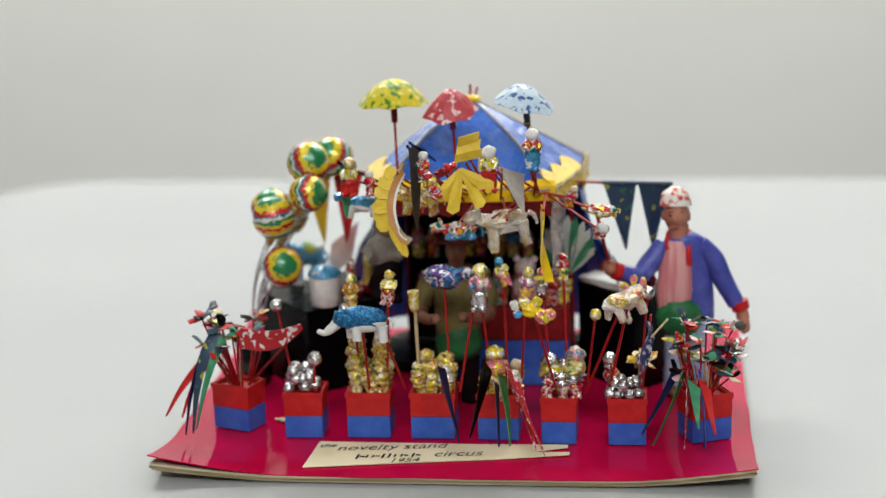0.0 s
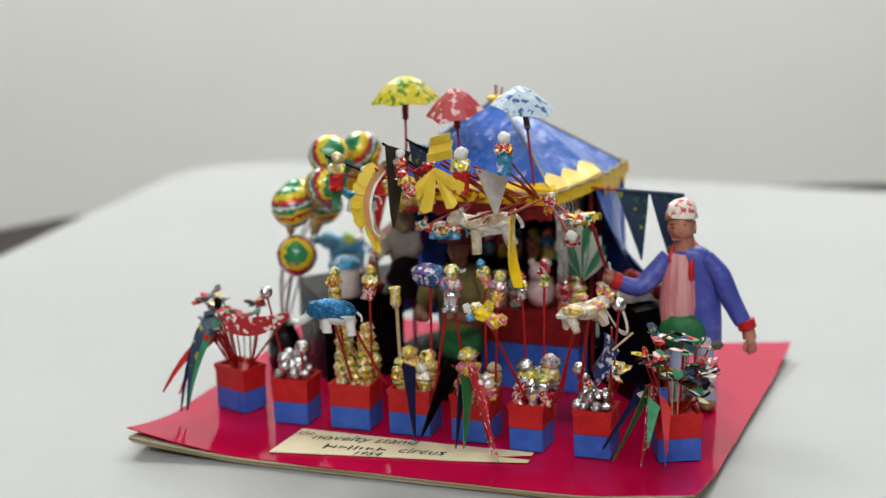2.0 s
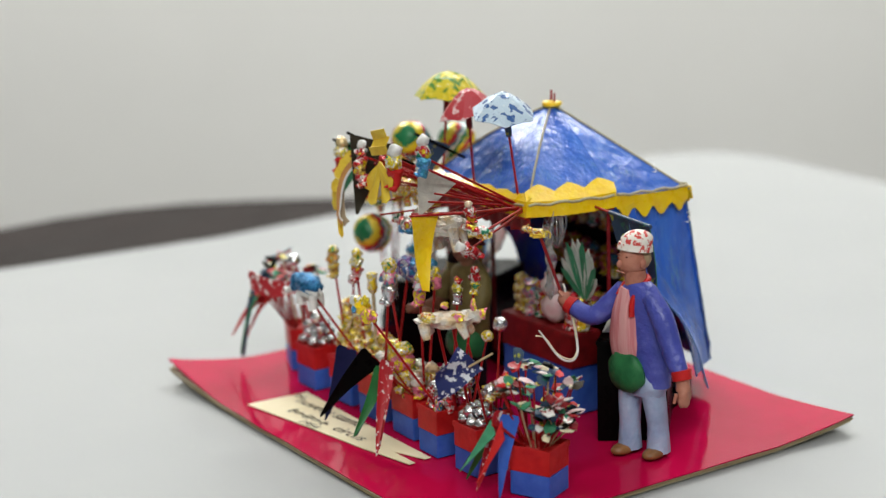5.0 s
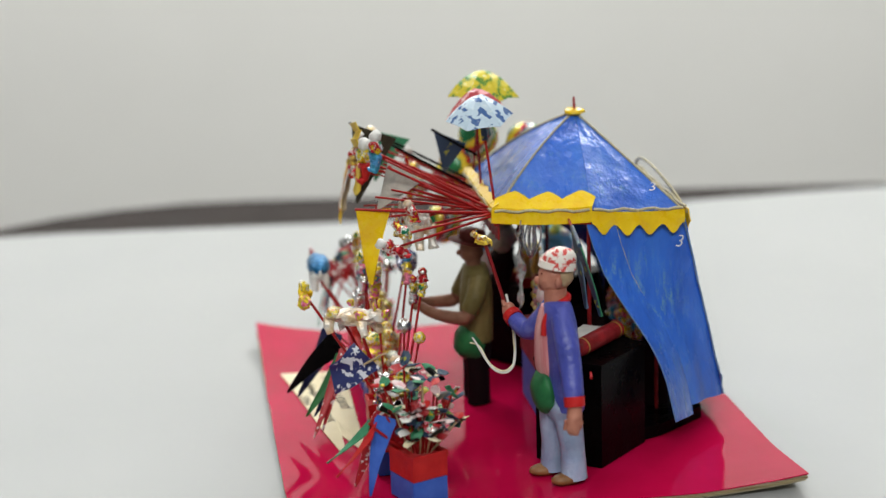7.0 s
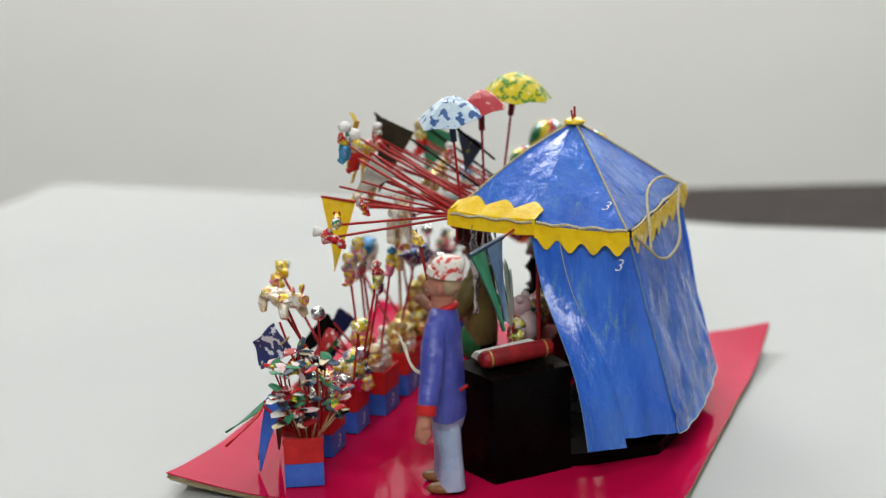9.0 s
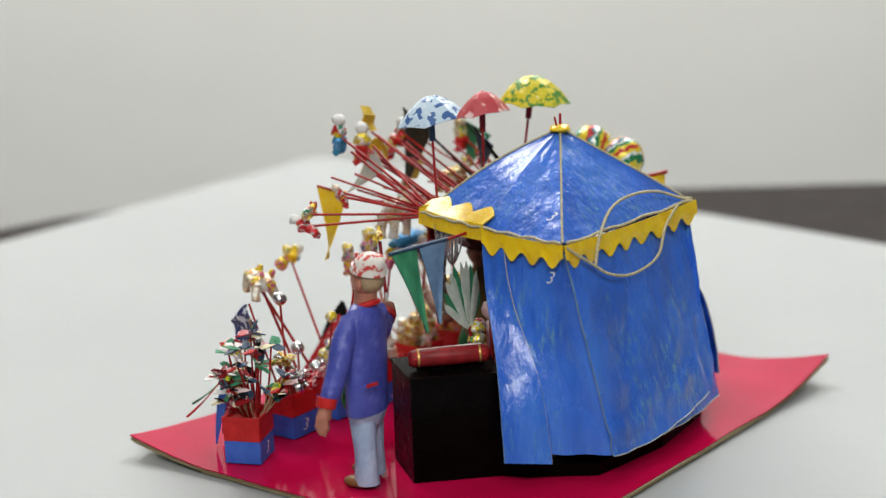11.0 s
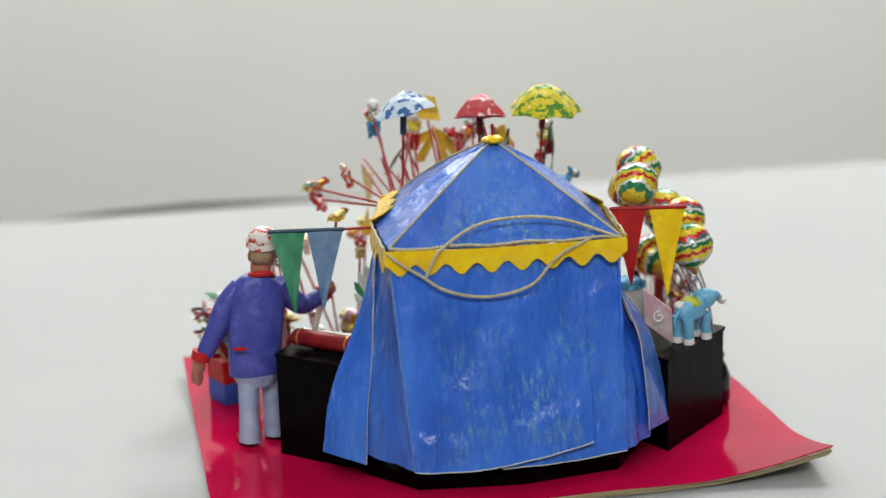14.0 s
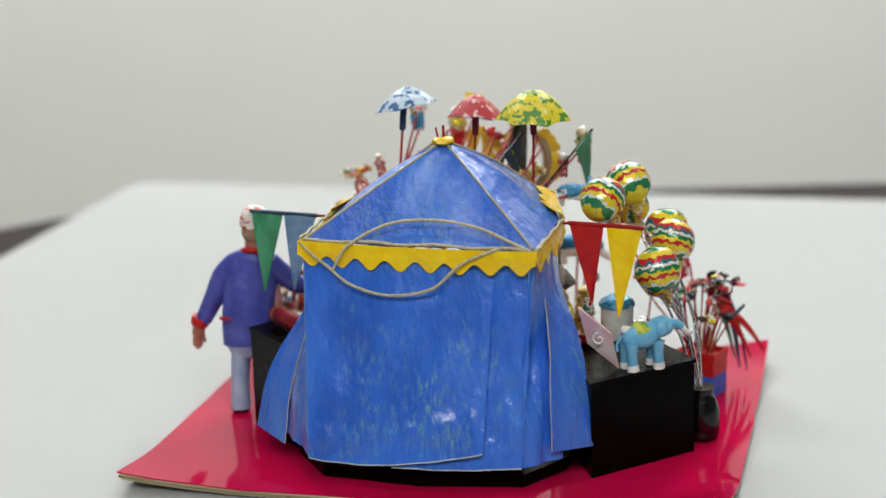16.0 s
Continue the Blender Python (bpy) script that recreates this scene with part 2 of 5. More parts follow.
class Shape:
    def __init__(self):
        self.bm, self.slot = bmesh.new(), 0

    def face(self, verts):
        try:
            f = self.bm.faces.new(verts)
            f.material_index = self.slot
            f.smooth = True
            return f
        except ValueError:
            return None

    def use(self, slot):
        self.slot = slot
        return self

    def tube(self, pts, radii, n=8, up=(0.13, 0.21, 1.0), cap=True):
        pts = [Vector(p) for p in pts]
        if not isinstance(radii, (list, tuple)):
            radii = [radii] * len(pts)
        rings = []
        for i, p in enumerate(pts):
            d = (pts[min(i + 1, len(pts) - 1)] - pts[max(i - 1, 0)]).normalized()
            if i == 0:
                u = Vector(up)
                if abs(d.dot(u.normalized())) > 0.9:
                    u = Vector((0.1, -1.0, 0.05))
                a = d.cross(u).normalized()
            else:
                a = (a - d * a.dot(d)).normalized()
            b = a.cross(d).normalized()
            ra, rb = radii[i] if isinstance(radii[i], (list, tuple)) else (radii[i], radii[i])
            rings.append([self.bm.verts.new(p + a * (ra * math.cos(k * math.tau / n)) + b * (rb * math.sin(k * math.tau / n))) for k in range(n)])
        for r, s in zip(rings, rings[1:]):
            for k in range(n):
                self.face([r[k], r[(k + 1) % n], s[(k + 1) % n], s[k]])
        if cap:
            self.face(rings[0][::-1])
            self.face(rings[-1])
        return self

    def ball(self, c, r, turn=(0, 0, 0), lump=0.0, n=10, m=7, seed=0.0):
        if not isinstance(r, (list, tuple)):
            r = (r, r, r)
        e = Euler([radians(a) for a in turn]).to_matrix()
        rings = []
        for j in range(m + 1):
            th = math.pi * j / m
            ring = []
            for k in range(1 if j in (0, m) else n):
                ph = math.tau * k / n
                d = Vector((math.sin(th) * math.cos(ph), math.sin(th) * math.sin(ph), math.cos(th)))
                s = 1 + lump * noise.noise(d * 1.9 + Vector((seed, seed * 0.7, c[0] * 0.31 + c[2] * 0.17)))
                ring.append(self.bm.verts.new(Vector(c) + e @ Vector((d.x * r[0] * s, d.y * r[1] * s, d.z * r[2] * s))))
            rings.append(ring)
        for a, b in zip(rings, rings[1:]):
            for k in range(n):
                if len(a) == 1:
                    self.face([a[0], b[k], b[(k + 1) % n]])
                elif len(b) == 1:
                    self.face([a[k], b[0], a[(k + 1) % n]])
                else:
                    self.face([a[k], b[k], b[(k + 1) % n], a[(k + 1) % n]])
        return self

    def box(self, c, s, turn=(0, 0, 0), bevel=0.4, taper=1.0):
        e = Euler([radians(a) for a in turn]).to_matrix()
        vs = [self.bm.verts.new(Vector(c) + e @ Vector((x * s[0] / 2 * (taper if z > 0 else 1), y * s[1] / 2 * (taper if z > 0 else 1), z * s[2] / 2)))
              for x in (-1, 1) for y in (-1, 1) for z in (-1, 1)]
        fs = [self.face([vs[i] for i in q]) for q in ((0, 1, 3, 2), (4, 6, 7, 5), (0, 4, 5, 1), (2, 3, 7, 6), (0, 2, 6, 4), (1, 5, 7, 3))]
        for f in fs:
            f.smooth = False
        if bevel:
            edges = list({ed for f in fs for ed in f.edges})
            out = bmesh.ops.bevel(self.bm, geom=edges, offset=bevel, segments=2, affect="EDGES")
            for f in out["faces"]:
                f.material_index = self.slot
        return self

    def leaf(self, pts, thick=0.35, bend=0.0, seed=0.0):
        """A flat piece of card with the outline pts, of that thickness, a little bent."""
        pts = [Vector(p) for p in pts]
        c = sum(pts, Vector()) / len(pts)
        nrm = Vector()
        for p, q in zip(pts, pts[1:] + pts[:1]):
            nrm += (p - c).cross(q - c)
        nrm.normalize()
        pts = [p + nrm * bend * noise.noise(p * 0.11 + Vector((seed, 0, 0))) for p in pts]
        c2 = c + nrm * bend * 0.6
        top = [self.bm.verts.new(p + nrm * thick / 2) for p in pts]
        bot = [self.bm.verts.new(p - nrm * thick / 2) for p in pts]
        ct, cb = self.bm.verts.new(c2 + nrm * thick / 2), self.bm.verts.new(c2 - nrm * thick / 2)
        k = len(pts)
        for i in range(k):
            j = (i + 1) % k
            for f in (self.face([ct, top[i], top[j]]), self.face([cb, bot[j], bot[i]]), self.face([top[i], bot[i], bot[j], top[j]])):
                if f and not bend:
                    f.smooth = False
        return self

    def cloth(self, rows, thick=0.6):
        """A sheet through a grid of points, of that thickness."""
        g = [[Vector(p) for p in r] for r in rows]
        h, w = len(g), len(g[0])
        front, back = [], []
        for i in range(h):
            fa, ba = [], []
            for j in range(w):
                du = g[i][min(j + 1, w - 1)] - g[i][max(j - 1, 0)]
                dv = g[min(i + 1, h - 1)][j] - g[max(i - 1, 0)][j]
                nn = du.cross(dv)
                nn = nn.normalized() if nn.length > 1e-9 else Vector((0, 0, 1))
                fa.append(self.bm.verts.new(g[i][j] + nn * thick / 2))
                ba.append(self.bm.verts.new(g[i][j] - nn * thick / 2))
            front.append(fa)
            back.append(ba)
        for i in range(h - 1):
            for j in range(w - 1):
                self.face([front[i][j], front[i][j + 1], front[i + 1][j + 1], front[i + 1][j]])
                self.face([back[i][j], back[i + 1][j], back[i + 1][j + 1], back[i][j + 1]])
        for i in range(h - 1):
            self.face([front[i][0], front[i + 1][0], back[i + 1][0], back[i][0]])
            self.face([front[i][-1], back[i][-1], back[i + 1][-1], front[i + 1][-1]])
        for j in range(w - 1):
            self.face([front[0][j], back[0][j], back[0][j + 1], front[0][j + 1]])
            self.face([front[-1][j], front[-1][j + 1], back[-1][j + 1], back[-1][j]])
        return self

    def crumple(self, amp, size, seed=0.0, flat=True):
        """Dents everything made so far like squeezed foil."""
        for v in self.bm.verts:
            p = v.co / size + Vector((seed, seed * 0.3, -seed))
            v.co += Vector((noise.noise(p), noise.noise(p + Vector((7, 0, 0))), noise.noise(p + Vector((0, 9, 0))))) * amp
        for f in self.bm.faces:
            f.smooth = not flat
        return self

    def mesh(self, name, mats, origin=(0, 0, 0)):
        me = bpy.data.meshes.new(name)
        bmesh.ops.recalc_face_normals(self.bm, faces=self.bm.faces)
        for e in self.bm.edges:
            if len(e.link_faces) == 2 and e.calc_face_angle(0) > 1.1:
                e.smooth = False
        for v in self.bm.verts:
            v.co = (v.co - Vector(origin)) * MM
        self.bm.to_mesh(me)
        self.bm.free()
        for m in (mats if isinstance(mats, (list, tuple)) else [mats]):
            me.materials.append(m)
        return me


def turned(ob, origin):
    ahead = Vector((-1.2, 0, 0)) if origin[1] < 7.5 and origin[2] > 3 else Vector()
    ob.matrix_basis = Matrix.Translation((Vector(origin) + ahead) * MM)
    ORIGIN[ob.name] = Vector(origin)
    TURNED.append(ob)
    return ob


def thing(name, origin, label, category, group=""):
    """An empty at the base of a thing made of parts."""
    return tagged(turned(new(name), origin), label, category, group)


def whole(name, shape, mats, origin, label, category, group=""):
    """A thing that is one mesh."""
    return tagged(turned(new(name, shape.mesh(name, mats, origin)), origin), label, category, group)


def part(name, shape, mats, parent, label=""):
    top = parent
    while top.parent:
        top = top.parent
    ob = new(name, shape.mesh(name, mats, ORIGIN[top.name]))
    ob.parent = parent
    return tagged(ob, label)


def lerp(a, b, t):
    return Vector(a) + (Vector(b) - Vector(a)) * t


def curve(pts, n=8):
    """A smooth line through points."""
    pts = [Vector(p) for p in pts]
    out = []
    for i in range(len(pts) - 1):
        p0, p1, p2, p3 = pts[max(i - 1, 0)], pts[i], pts[i + 1], pts[min(i + 2, len(pts) - 1)]
        for k in range(n):
            t = k / n
            out.append(0.5 * ((2 * p1) + (p2 - p0) * t + (2 * p0 - 5 * p1 + 4 * p2 - p3) * t * t + (3 * p1 - p0 - 3 * p2 + p3) * t ** 3))
    return out + [pts[-1]]


def lettering(text, size, matrix, mat, parent, name="writing", shear=0.3, offset=-0.012):
    c = bpy.data.curves.new(name, "FONT")
    c.body, c.size, c.extrude, c.shear, c.offset = text, size, 0.00003, shear, size * offset
    tmp = bpy.data.objects.new(name, c)
    me = bpy.data.meshes.new_from_object(tmp)
    bpy.data.objects.remove(tmp)
    me.materials.clear()
    me.materials.append(mat)
    ob = new(name, me)
    ob.parent = parent
    ob.matrix_basis = matrix
    return ob


# ---- the room ----
def slab(name, c, s, mat, label, bevel=0.0, radius=0.0):
    sh = Shape()
    sh.box([v * 1000 for v in c], [v * 1000 for v in s], bevel=0)
    ob = new(name, sh.mesh(name, mat))
    return tagged(ob, label, "room", kind="structure")


slab("wall_north", (0, 2.05, 0.45), (5.2, 0.1, 2.4), M["wall"], "unseen wall, darkened to cut fill light behind the table")
# these walls and the floor are unseen, darkened to deepen contrast on the stand
slab("wall_south", (0, -3.05, 0.45), (5.2, 0.1, 2.4), M["dim"], "unseen wall, darkened to cut fill light")
slab("wall_east", (2.55, -0.5, 0.45), (0.1, 5.0, 2.4), M["dim"], "unseen wall, darkened to cut fill light")
slab("wall_west", (-2.55, -0.5, 0.45), (0.1, 5.0, 2.4), M["dim"], "unseen wall, darkened to cut fill light")
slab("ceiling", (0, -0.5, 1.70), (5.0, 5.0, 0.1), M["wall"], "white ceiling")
slab("floor", (0, -0.5, -0.80), (5.2, 5.2, 0.1), M["dim"], "unseen floor, darkened to cut fill light")


def outline(x0, x1, y0, y1, radii, steps=8):
    pts = []
    for (cx, cy, a0), r in zip(((x1, y1, 0), (x0, y1, 90), (x0, y0, 180), (x1, y0, 270)), radii):
        sx, sy = (-1 if cx == x1 else 1), (-1 if cy == y1 else 1)
        for k in range(steps + 1):
            a = radians(a0 + 90 * k / steps)
            pts.append((cx + sx * r + r * math.cos(a), cy + sy * r + r * math.sin(a)))
    return pts


def plate(sh, pts, z0, z1):
    top = [sh.bm.verts.new((x, y, z1)) for x, y in pts]
    bot = [sh.bm.verts.new((x, y, z0)) for x, y in pts]
    sh.face(top).smooth = False
    sh.face(bot[::-1]).smooth = False
    for i in range(len(pts)):
        j = (i + 1) % len(pts)
        sh.face([bot[i], bot[j], top[j], top[i]]).smooth = False
    return sh


def table():
    t = tagged(new("table"), "dark brown wooden table under the white sheet", "table")
    ORIGIN["table"] = Vector((0, 0, 0))
    part("tabletop", plate(Shape(), outline(-380, 520, -900, 455, (40, 230, 20, 20)), -36, -6), M["table"], t)
    for x in (-330, 470):
        for y in (-850, 330):
            part("leg", Shape().box((x, y, -393), (45, 45, 714), bevel=3), M["table"], t)


table()


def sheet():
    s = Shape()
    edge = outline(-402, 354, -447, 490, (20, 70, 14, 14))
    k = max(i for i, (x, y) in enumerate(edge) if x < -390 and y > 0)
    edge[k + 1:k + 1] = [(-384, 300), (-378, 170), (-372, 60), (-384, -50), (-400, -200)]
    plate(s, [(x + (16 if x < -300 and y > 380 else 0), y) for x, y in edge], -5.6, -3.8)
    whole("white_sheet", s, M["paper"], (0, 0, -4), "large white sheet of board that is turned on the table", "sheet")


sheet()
# ---- the pink board ----
def board_z(x, y):
    """The board's corners curl up."""
    u, v = abs(x) / 124, abs(y - 13) / 104
    rise = (8.5 if x < 0 else 4.0) if y > 13 else (4.5 if x < 0 else 5.5)
    return rise * max(0, u * v - 0.55) ** 1.5 / 0.30


def board():
    b = thing("pink_board", (0, 13, -3.6), "glossy pink paper on a layered card base with curled corners", "board")
    xs = [-126.5 + 251.8 * i / 32 for i in range(33)]
    ys = [-91 + 208 * i / 28 for i in range(29)]
    wob = lambda x, y: 0.9 * noise.noise(Vector((x * 0.03, y * 0.03, 1.0)))
    part("pink_paper", Shape().cloth([[(x * 1.004 + wob(y, 3), y + wob(x, 9), board_z(x, y) * (1.7 if x < 0 and y < 13 else 1.05) - 0.3 + 0.12 * wob(x * 2, y * 2)) for x in xs] for y in ys], 0.5), M["pink"], b, "glossy deep pink paper")
    for k, (z, sc, mt) in enumerate(((-0.95, 0.998, "card"), (-1.75, 1.0, "card_brown"), (-2.7, 0.994, "card"))):
        part("card_layer", Shape().cloth([[(x * sc + 0.6 * wob(y, k + 4), y * sc + 0.5 * wob(x, k), board_z(x, y) * (1 - 0.04 * k) + z) for x in xs[::2]] for y in ys[::2]], 0.8), M[mt], b, "layer of card")


board()


def name_strip():
    s = thing("name_strip", (-10, -66, 0.4), "cream paper strip with handwriting, cut into two tongues", "label")
    pts = [(-62.5, -83, 0.5), (-20, -76, 0.5), (20, -70, 0.4), (48.5, -65.0, 0.8), (48.5, -62.2, 0.8), (30, -62, 0.4), (47.5, -56.5, 0.8), (47.5, -53.5, 0.8), (10, -53.2, 0.4), (-25, -52.8, 0.4), (-60.5, -52.2, 0.4)]
    paper = part("paper", Shape().leaf(pts, 0.4), M["cream"], s)
    z = 1.0 * MM
    at = lambda x, y: Matrix.Translation(((x + 10) * MM, (y + 66) * MM, z - 0.4 * MM)) @ Matrix.Rotation(radians(6.5), 4, "Z")
    lettering("the", 0.0058, at(-59.5, -60.5), M["ink"], paper)
    lettering("novelty stand", 0.0088, at(-51.5, -64.2), M["ink"], paper)
    lettering("circus", 0.0088, at(-9, -69.6), M["ink"], paper)
    lettering("1954", 0.0064, at(-27, -77.0), M["ink"], paper)
    for x, w, h in ((-41, 0.9, 5.4), (-39, 2.2, 1.1), (-37, 0.8, 3.0), (-34.5, 0.8, 2.8), (-32.6, 2.0, 0.8), (-30.2, 0.9, 5.0), (-27.6, 0.8, 4.8), (-25.2, 0.8, 2.6), (-22.4, 0.8, 2.8), (-20.5, 1.9, 0.8), (-17.6, 0.8, 4.6), (-15.4, 1.9, 0.9)):
        part("ink_bar", Shape().box((x, -70.8 + 0.115 * (x + 41), 0.95), (w, h, 0.1), (0, 0, -6), bevel=0), M["ink"], paper)


name_strip()


# ---- the two-tone boxes in a row ----
def novelty_box(x, y, turn, w, d):
    """An open card box, w wide and d deep, red above blue."""
    o = (x, y, 0.3)
    b = thing("novelty_box", o, "small square box painted red above blue", "box", "boxes along the front of the board")
    b.matrix_basis = Matrix.Translation(Vector(o) * MM) @ Matrix.Rotation(radians(turn), 4, "Z")
    lower = part("lower_half", Shape().box((x, y, 5.4), (w, d, 10.2), bevel=0.35), M["blue"], b, "blue painted lower half")
    s = Shape()
    for dx, dy, sx, sy in ((0, 0.5 - d / 2, w + 0.4, 1.1), (0, d / 2 - 0.5, w + 0.4, 1.1), (0.5 - w / 2, 0, 1.1, d - 1.6), (w / 2 - 0.5, 0, 1.1, d - 1.6)):
        s.box((x + dx, y + dy, 15.6), (sx, sy, 10.4), bevel=0.25)
    s.box((x, y, 15.0), (w - 1.4, d - 1.4, 8), bevel=0)
    upper = part("upper_half", s, M["red"], b, "red painted upper half")
    r = Shape()
    for dx, dy, sx, sy in ((0, -d / 2, w + 1.4, 0.8), (0, d / 2, w + 1.4, 0.8), (-w / 2, 0, 0.8, d - 0.6), (w / 2, 0, 0.8, d - 0.6)):
        r.box((x + dx, y + dy, 19.9), (sx, sy, 2.6), bevel=0.2)
    part("rim", r, M["red"], upper)
    lettering("3", 0.0075, Matrix.Translation((2.2 * MM, (d / 2 + 0.07) * MM, 2.6 * MM)) @ Matrix.Rotation(math.pi, 4, "Z") @ Matrix.Rotation(math.pi / 2, 4, "X"), M["white"], lower, "number_mark")


for x, y, turn, w, d in ((-100.4, -31.8, -21, 18.5, 14), (-68.4, -39.8, 1, 16.5, 16), (-39.8, -38.9, 1, 18.7, 16), (-11.5, -39.0, 0, 18.9, 16),
                         (17.2, -39.6, -1, 17.6, 16), (43.6, -43.6, -1, 14.8, 16), (72.5, -43.8, 1, 15.9, 16), (105.5, -38.2, 24, 18, 16)):
    novelty_box(x, y, turn, w, d)


# ---- the tent ----
P1, P2, P3 = (38, 7.5, 99), (48, 46.5, 99.3), (49, 85, 98)
P4, P5, P6 = (-45.5, 87, 97), (-48.5, 45, 99.5), (-38.5, 8, 99.5)
EAVE = [P1, P2, P3, P4, P5, P6]
PEAK = Vector((-1.6, 50.5, 132.5))


def eased(points):
    """A piecewise smooth run through (v, f) pairs."""
    def run(v):
        for (a, fa), (b, fb) in zip(points, points[1:]):
            if v <= b:
                return fa + (fb - fa) * (v - a) / (b - a)
        return points[-1][1]
    return run


FLARE = eased([(0, 0), (0.14, 0.09), (0.28, 0.21), (0.38, 0.35), (0.46, 0.48), (0.54, 0.61), (0.62, 0.73), (0.70, 0.82), (0.80, 0.90), (1, 1)])
KICK = eased([(0, 0), (0.16, 0.02), (0.24, 0.07), (0.32, 0.20), (0.40, 0.42), (0.48, 0.62), (0.58, 0.77), (0.70, 0.88), (0.84, 0.96), (1, 1)])


def tent():
    t = thing("tent", (0, 55, 0), "blue painted cloth tent with yellow scalloped trim and twine", "tent")
    for k in range(6):
        a, b = Vector(EAVE[k]), Vector(EAVE[(k + 1) % 6])
        rows = []
        for i in range(9):
            v = i / 8
            rows.append([])
            for j in range(9):
                e = lerp(a, b, j / 8)
                swell = (3.2, 3.0, 0.3, 0.3, 3.0, 3.2)
                ridge = (swell[k] + (swell[(k + 1) % 6] - swell[k]) * j / 8) * math.sin(math.pi * v)
                sag = ridge - 0.9 * math.sin(math.pi * j / 8) * (1 - v) + 0.9 * noise.noise(Vector((j * 0.5, i * 0.5, k * 3.1)))
                edge = (j in (0, 8)) or i == 8
                rows[-1].append(lerp(e, PEAK, v) + Vector((0, 0, 0 if i == 8 else (ridge if edge else sag))))
        roof = part("roof_panel", Shape().cloth(rows, 0.7), M["tent"], t, "blue painted roof panel")
        line = [r[0] + Vector((0, 0, 0.7)) for r in rows]
        if k not in (1, 4):
            part("ridge_twine", Shape().tube(line, 0.5, 6), M["rope"], roof, "twine along the ridge")
    # the eave twine and the scalloped trim
    for k in range(6):
        a, b = Vector(EAVE[k]), Vector(EAVE[(k + 1) % 6])
        out = Vector(((a + b) / 2).xy - PEAK.xy).normalized().to_3d()
        n, count = 96, {0: 3, 1: 4, 2: 8, 3: 4, 4: 3, 5: 6}[k]
        up = k in (0, 4, 5)
        top, low, mid = [], [], []
        inward = (PEAK - (a + b) / 2).normalized()
        for j in range(n + 1):
            f = j / n
            e = lerp(a, b, -0.025 + 1.05 * f) + out * (3.0 if k == 2 else 1.9) + Vector((0, 0, -0.9 * math.sin(math.pi * f)))
            sc = 0.5 - 0.5 * math.cos(math.tau * f * count) if not up else 1 - abs((f * count) % 1 * 2 - 1) ** 1.3
            if up:
                d = 3.4 + 1.4 * sc if k == 5 else 6.4 + 4.6 * sc
                low.append(e + inward * d + Vector((0, 0, 1.6)))
                mid.append(e + inward * 1.0 + Vector((0, 0, 1.6)) + out * 0.8)
                top.append(e + Vector((0, 0, -4.5)) + out * 0.5)
            else:
                d = 5.4 + 4.4 * sc
                low.append(e + Vector((0, 0, -d)) + out * (0.6 + 0.5 * math.sin(f * 17 + k)))
                mid.append(e + Vector((0, 0, -d * 0.5)) + out * 0.4)
                top.append(e + Vector((0, 0, 0.3)))
        trim = part("scalloped_trim", Shape().cloth([top, mid, low], 0.5).crumple(0.0, 4.0, k), M["yellow"], t, "yellow scalloped trim")
        part("eave_twine", Shape().tube([lerp(a, b, j / 12) + out * 2.4 + Vector((0, 0, 0.6 + 0.5 * math.sin(j * 1.7 + k))) for j in range(13)], 0.62, 6), M["rope"], trim, "twine along the eave")
    part("front_rail", Shape().tube([Vector(P6) + Vector((0, 0, -5)), Vector(P1) + Vector((0, 0, -5))], 1.6, 8), M["red"], t, "red rail under the eave")
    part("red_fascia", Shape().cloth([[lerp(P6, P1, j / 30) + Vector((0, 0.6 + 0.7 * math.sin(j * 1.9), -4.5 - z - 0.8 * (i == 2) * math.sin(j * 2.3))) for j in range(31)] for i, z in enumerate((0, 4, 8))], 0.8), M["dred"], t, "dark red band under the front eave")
    part("side_rail", Shape().tube([Vector(P1) + Vector((0, 0, -4.5)), Vector(P2) + Vector((0, 0, -5))], 1.1, 8), M["red"], t)
    part("side_rail", Shape().tube([Vector(P6) + Vector((0, 0, -4.5)), Vector(P5) + Vector((0, 0, -5))], 1.1, 8), M["red"], t)
    s = Shape()
    s.ball(PEAK + Vector((0, 0, 0.6)), (5, 4.5, 1.8), lump=0.3)
    cap = part("peak_cap", s, M["yellow"], t, "yellow cap on the peak")
    part("peak_pin", Shape().tube([PEAK, PEAK + Vector((0, 0, 7))], 0.55, 6), M["wire"], cap, "dark red pin")
    part("peak_pin", Shape().tube([PEAK + Vector((2, 0, 0)), PEAK + Vector((3.4, -0.6, 6))], 0.45, 6), M["wire"], cap)
    # the draped sides and back: separate stiff painted panels that overlap
    for name, top, low, lag, nj, seed, thick_out, label in (
            ("cloth_side", ((48.2, 50, 96), (48.0, 87.2, 95)), ((64, 81, 13), (43.5, 106.2, 11.5)), FLARE, 18, 3, 0.0, "blue cloth side panel"),
            ("cloth_side", ((-44.5, 87.4, 95), (-48, 60, 96)), ((-42, 104.6, 11), (-57, 91, 12)), KICK, 14, 7, 0.0, "crumpled blue cloth side panel"),
            ("side_flap", ((46.2, 44, 96), (48.6, 56, 96)), ((76.5, 75.2, 12.5), (60.5, 87, 9.5)), FLARE, 8, 11, 1.3, "narrow blue cloth flap with a worn edge"),
            ("side_flap", ((-46.5, 72, 95), (-47, 46, 96)), ((-53, 98, 17), (-66.5, 81, 14)), KICK, 12, 15, 1.2, "flared blue cloth flap")):
        rows = []
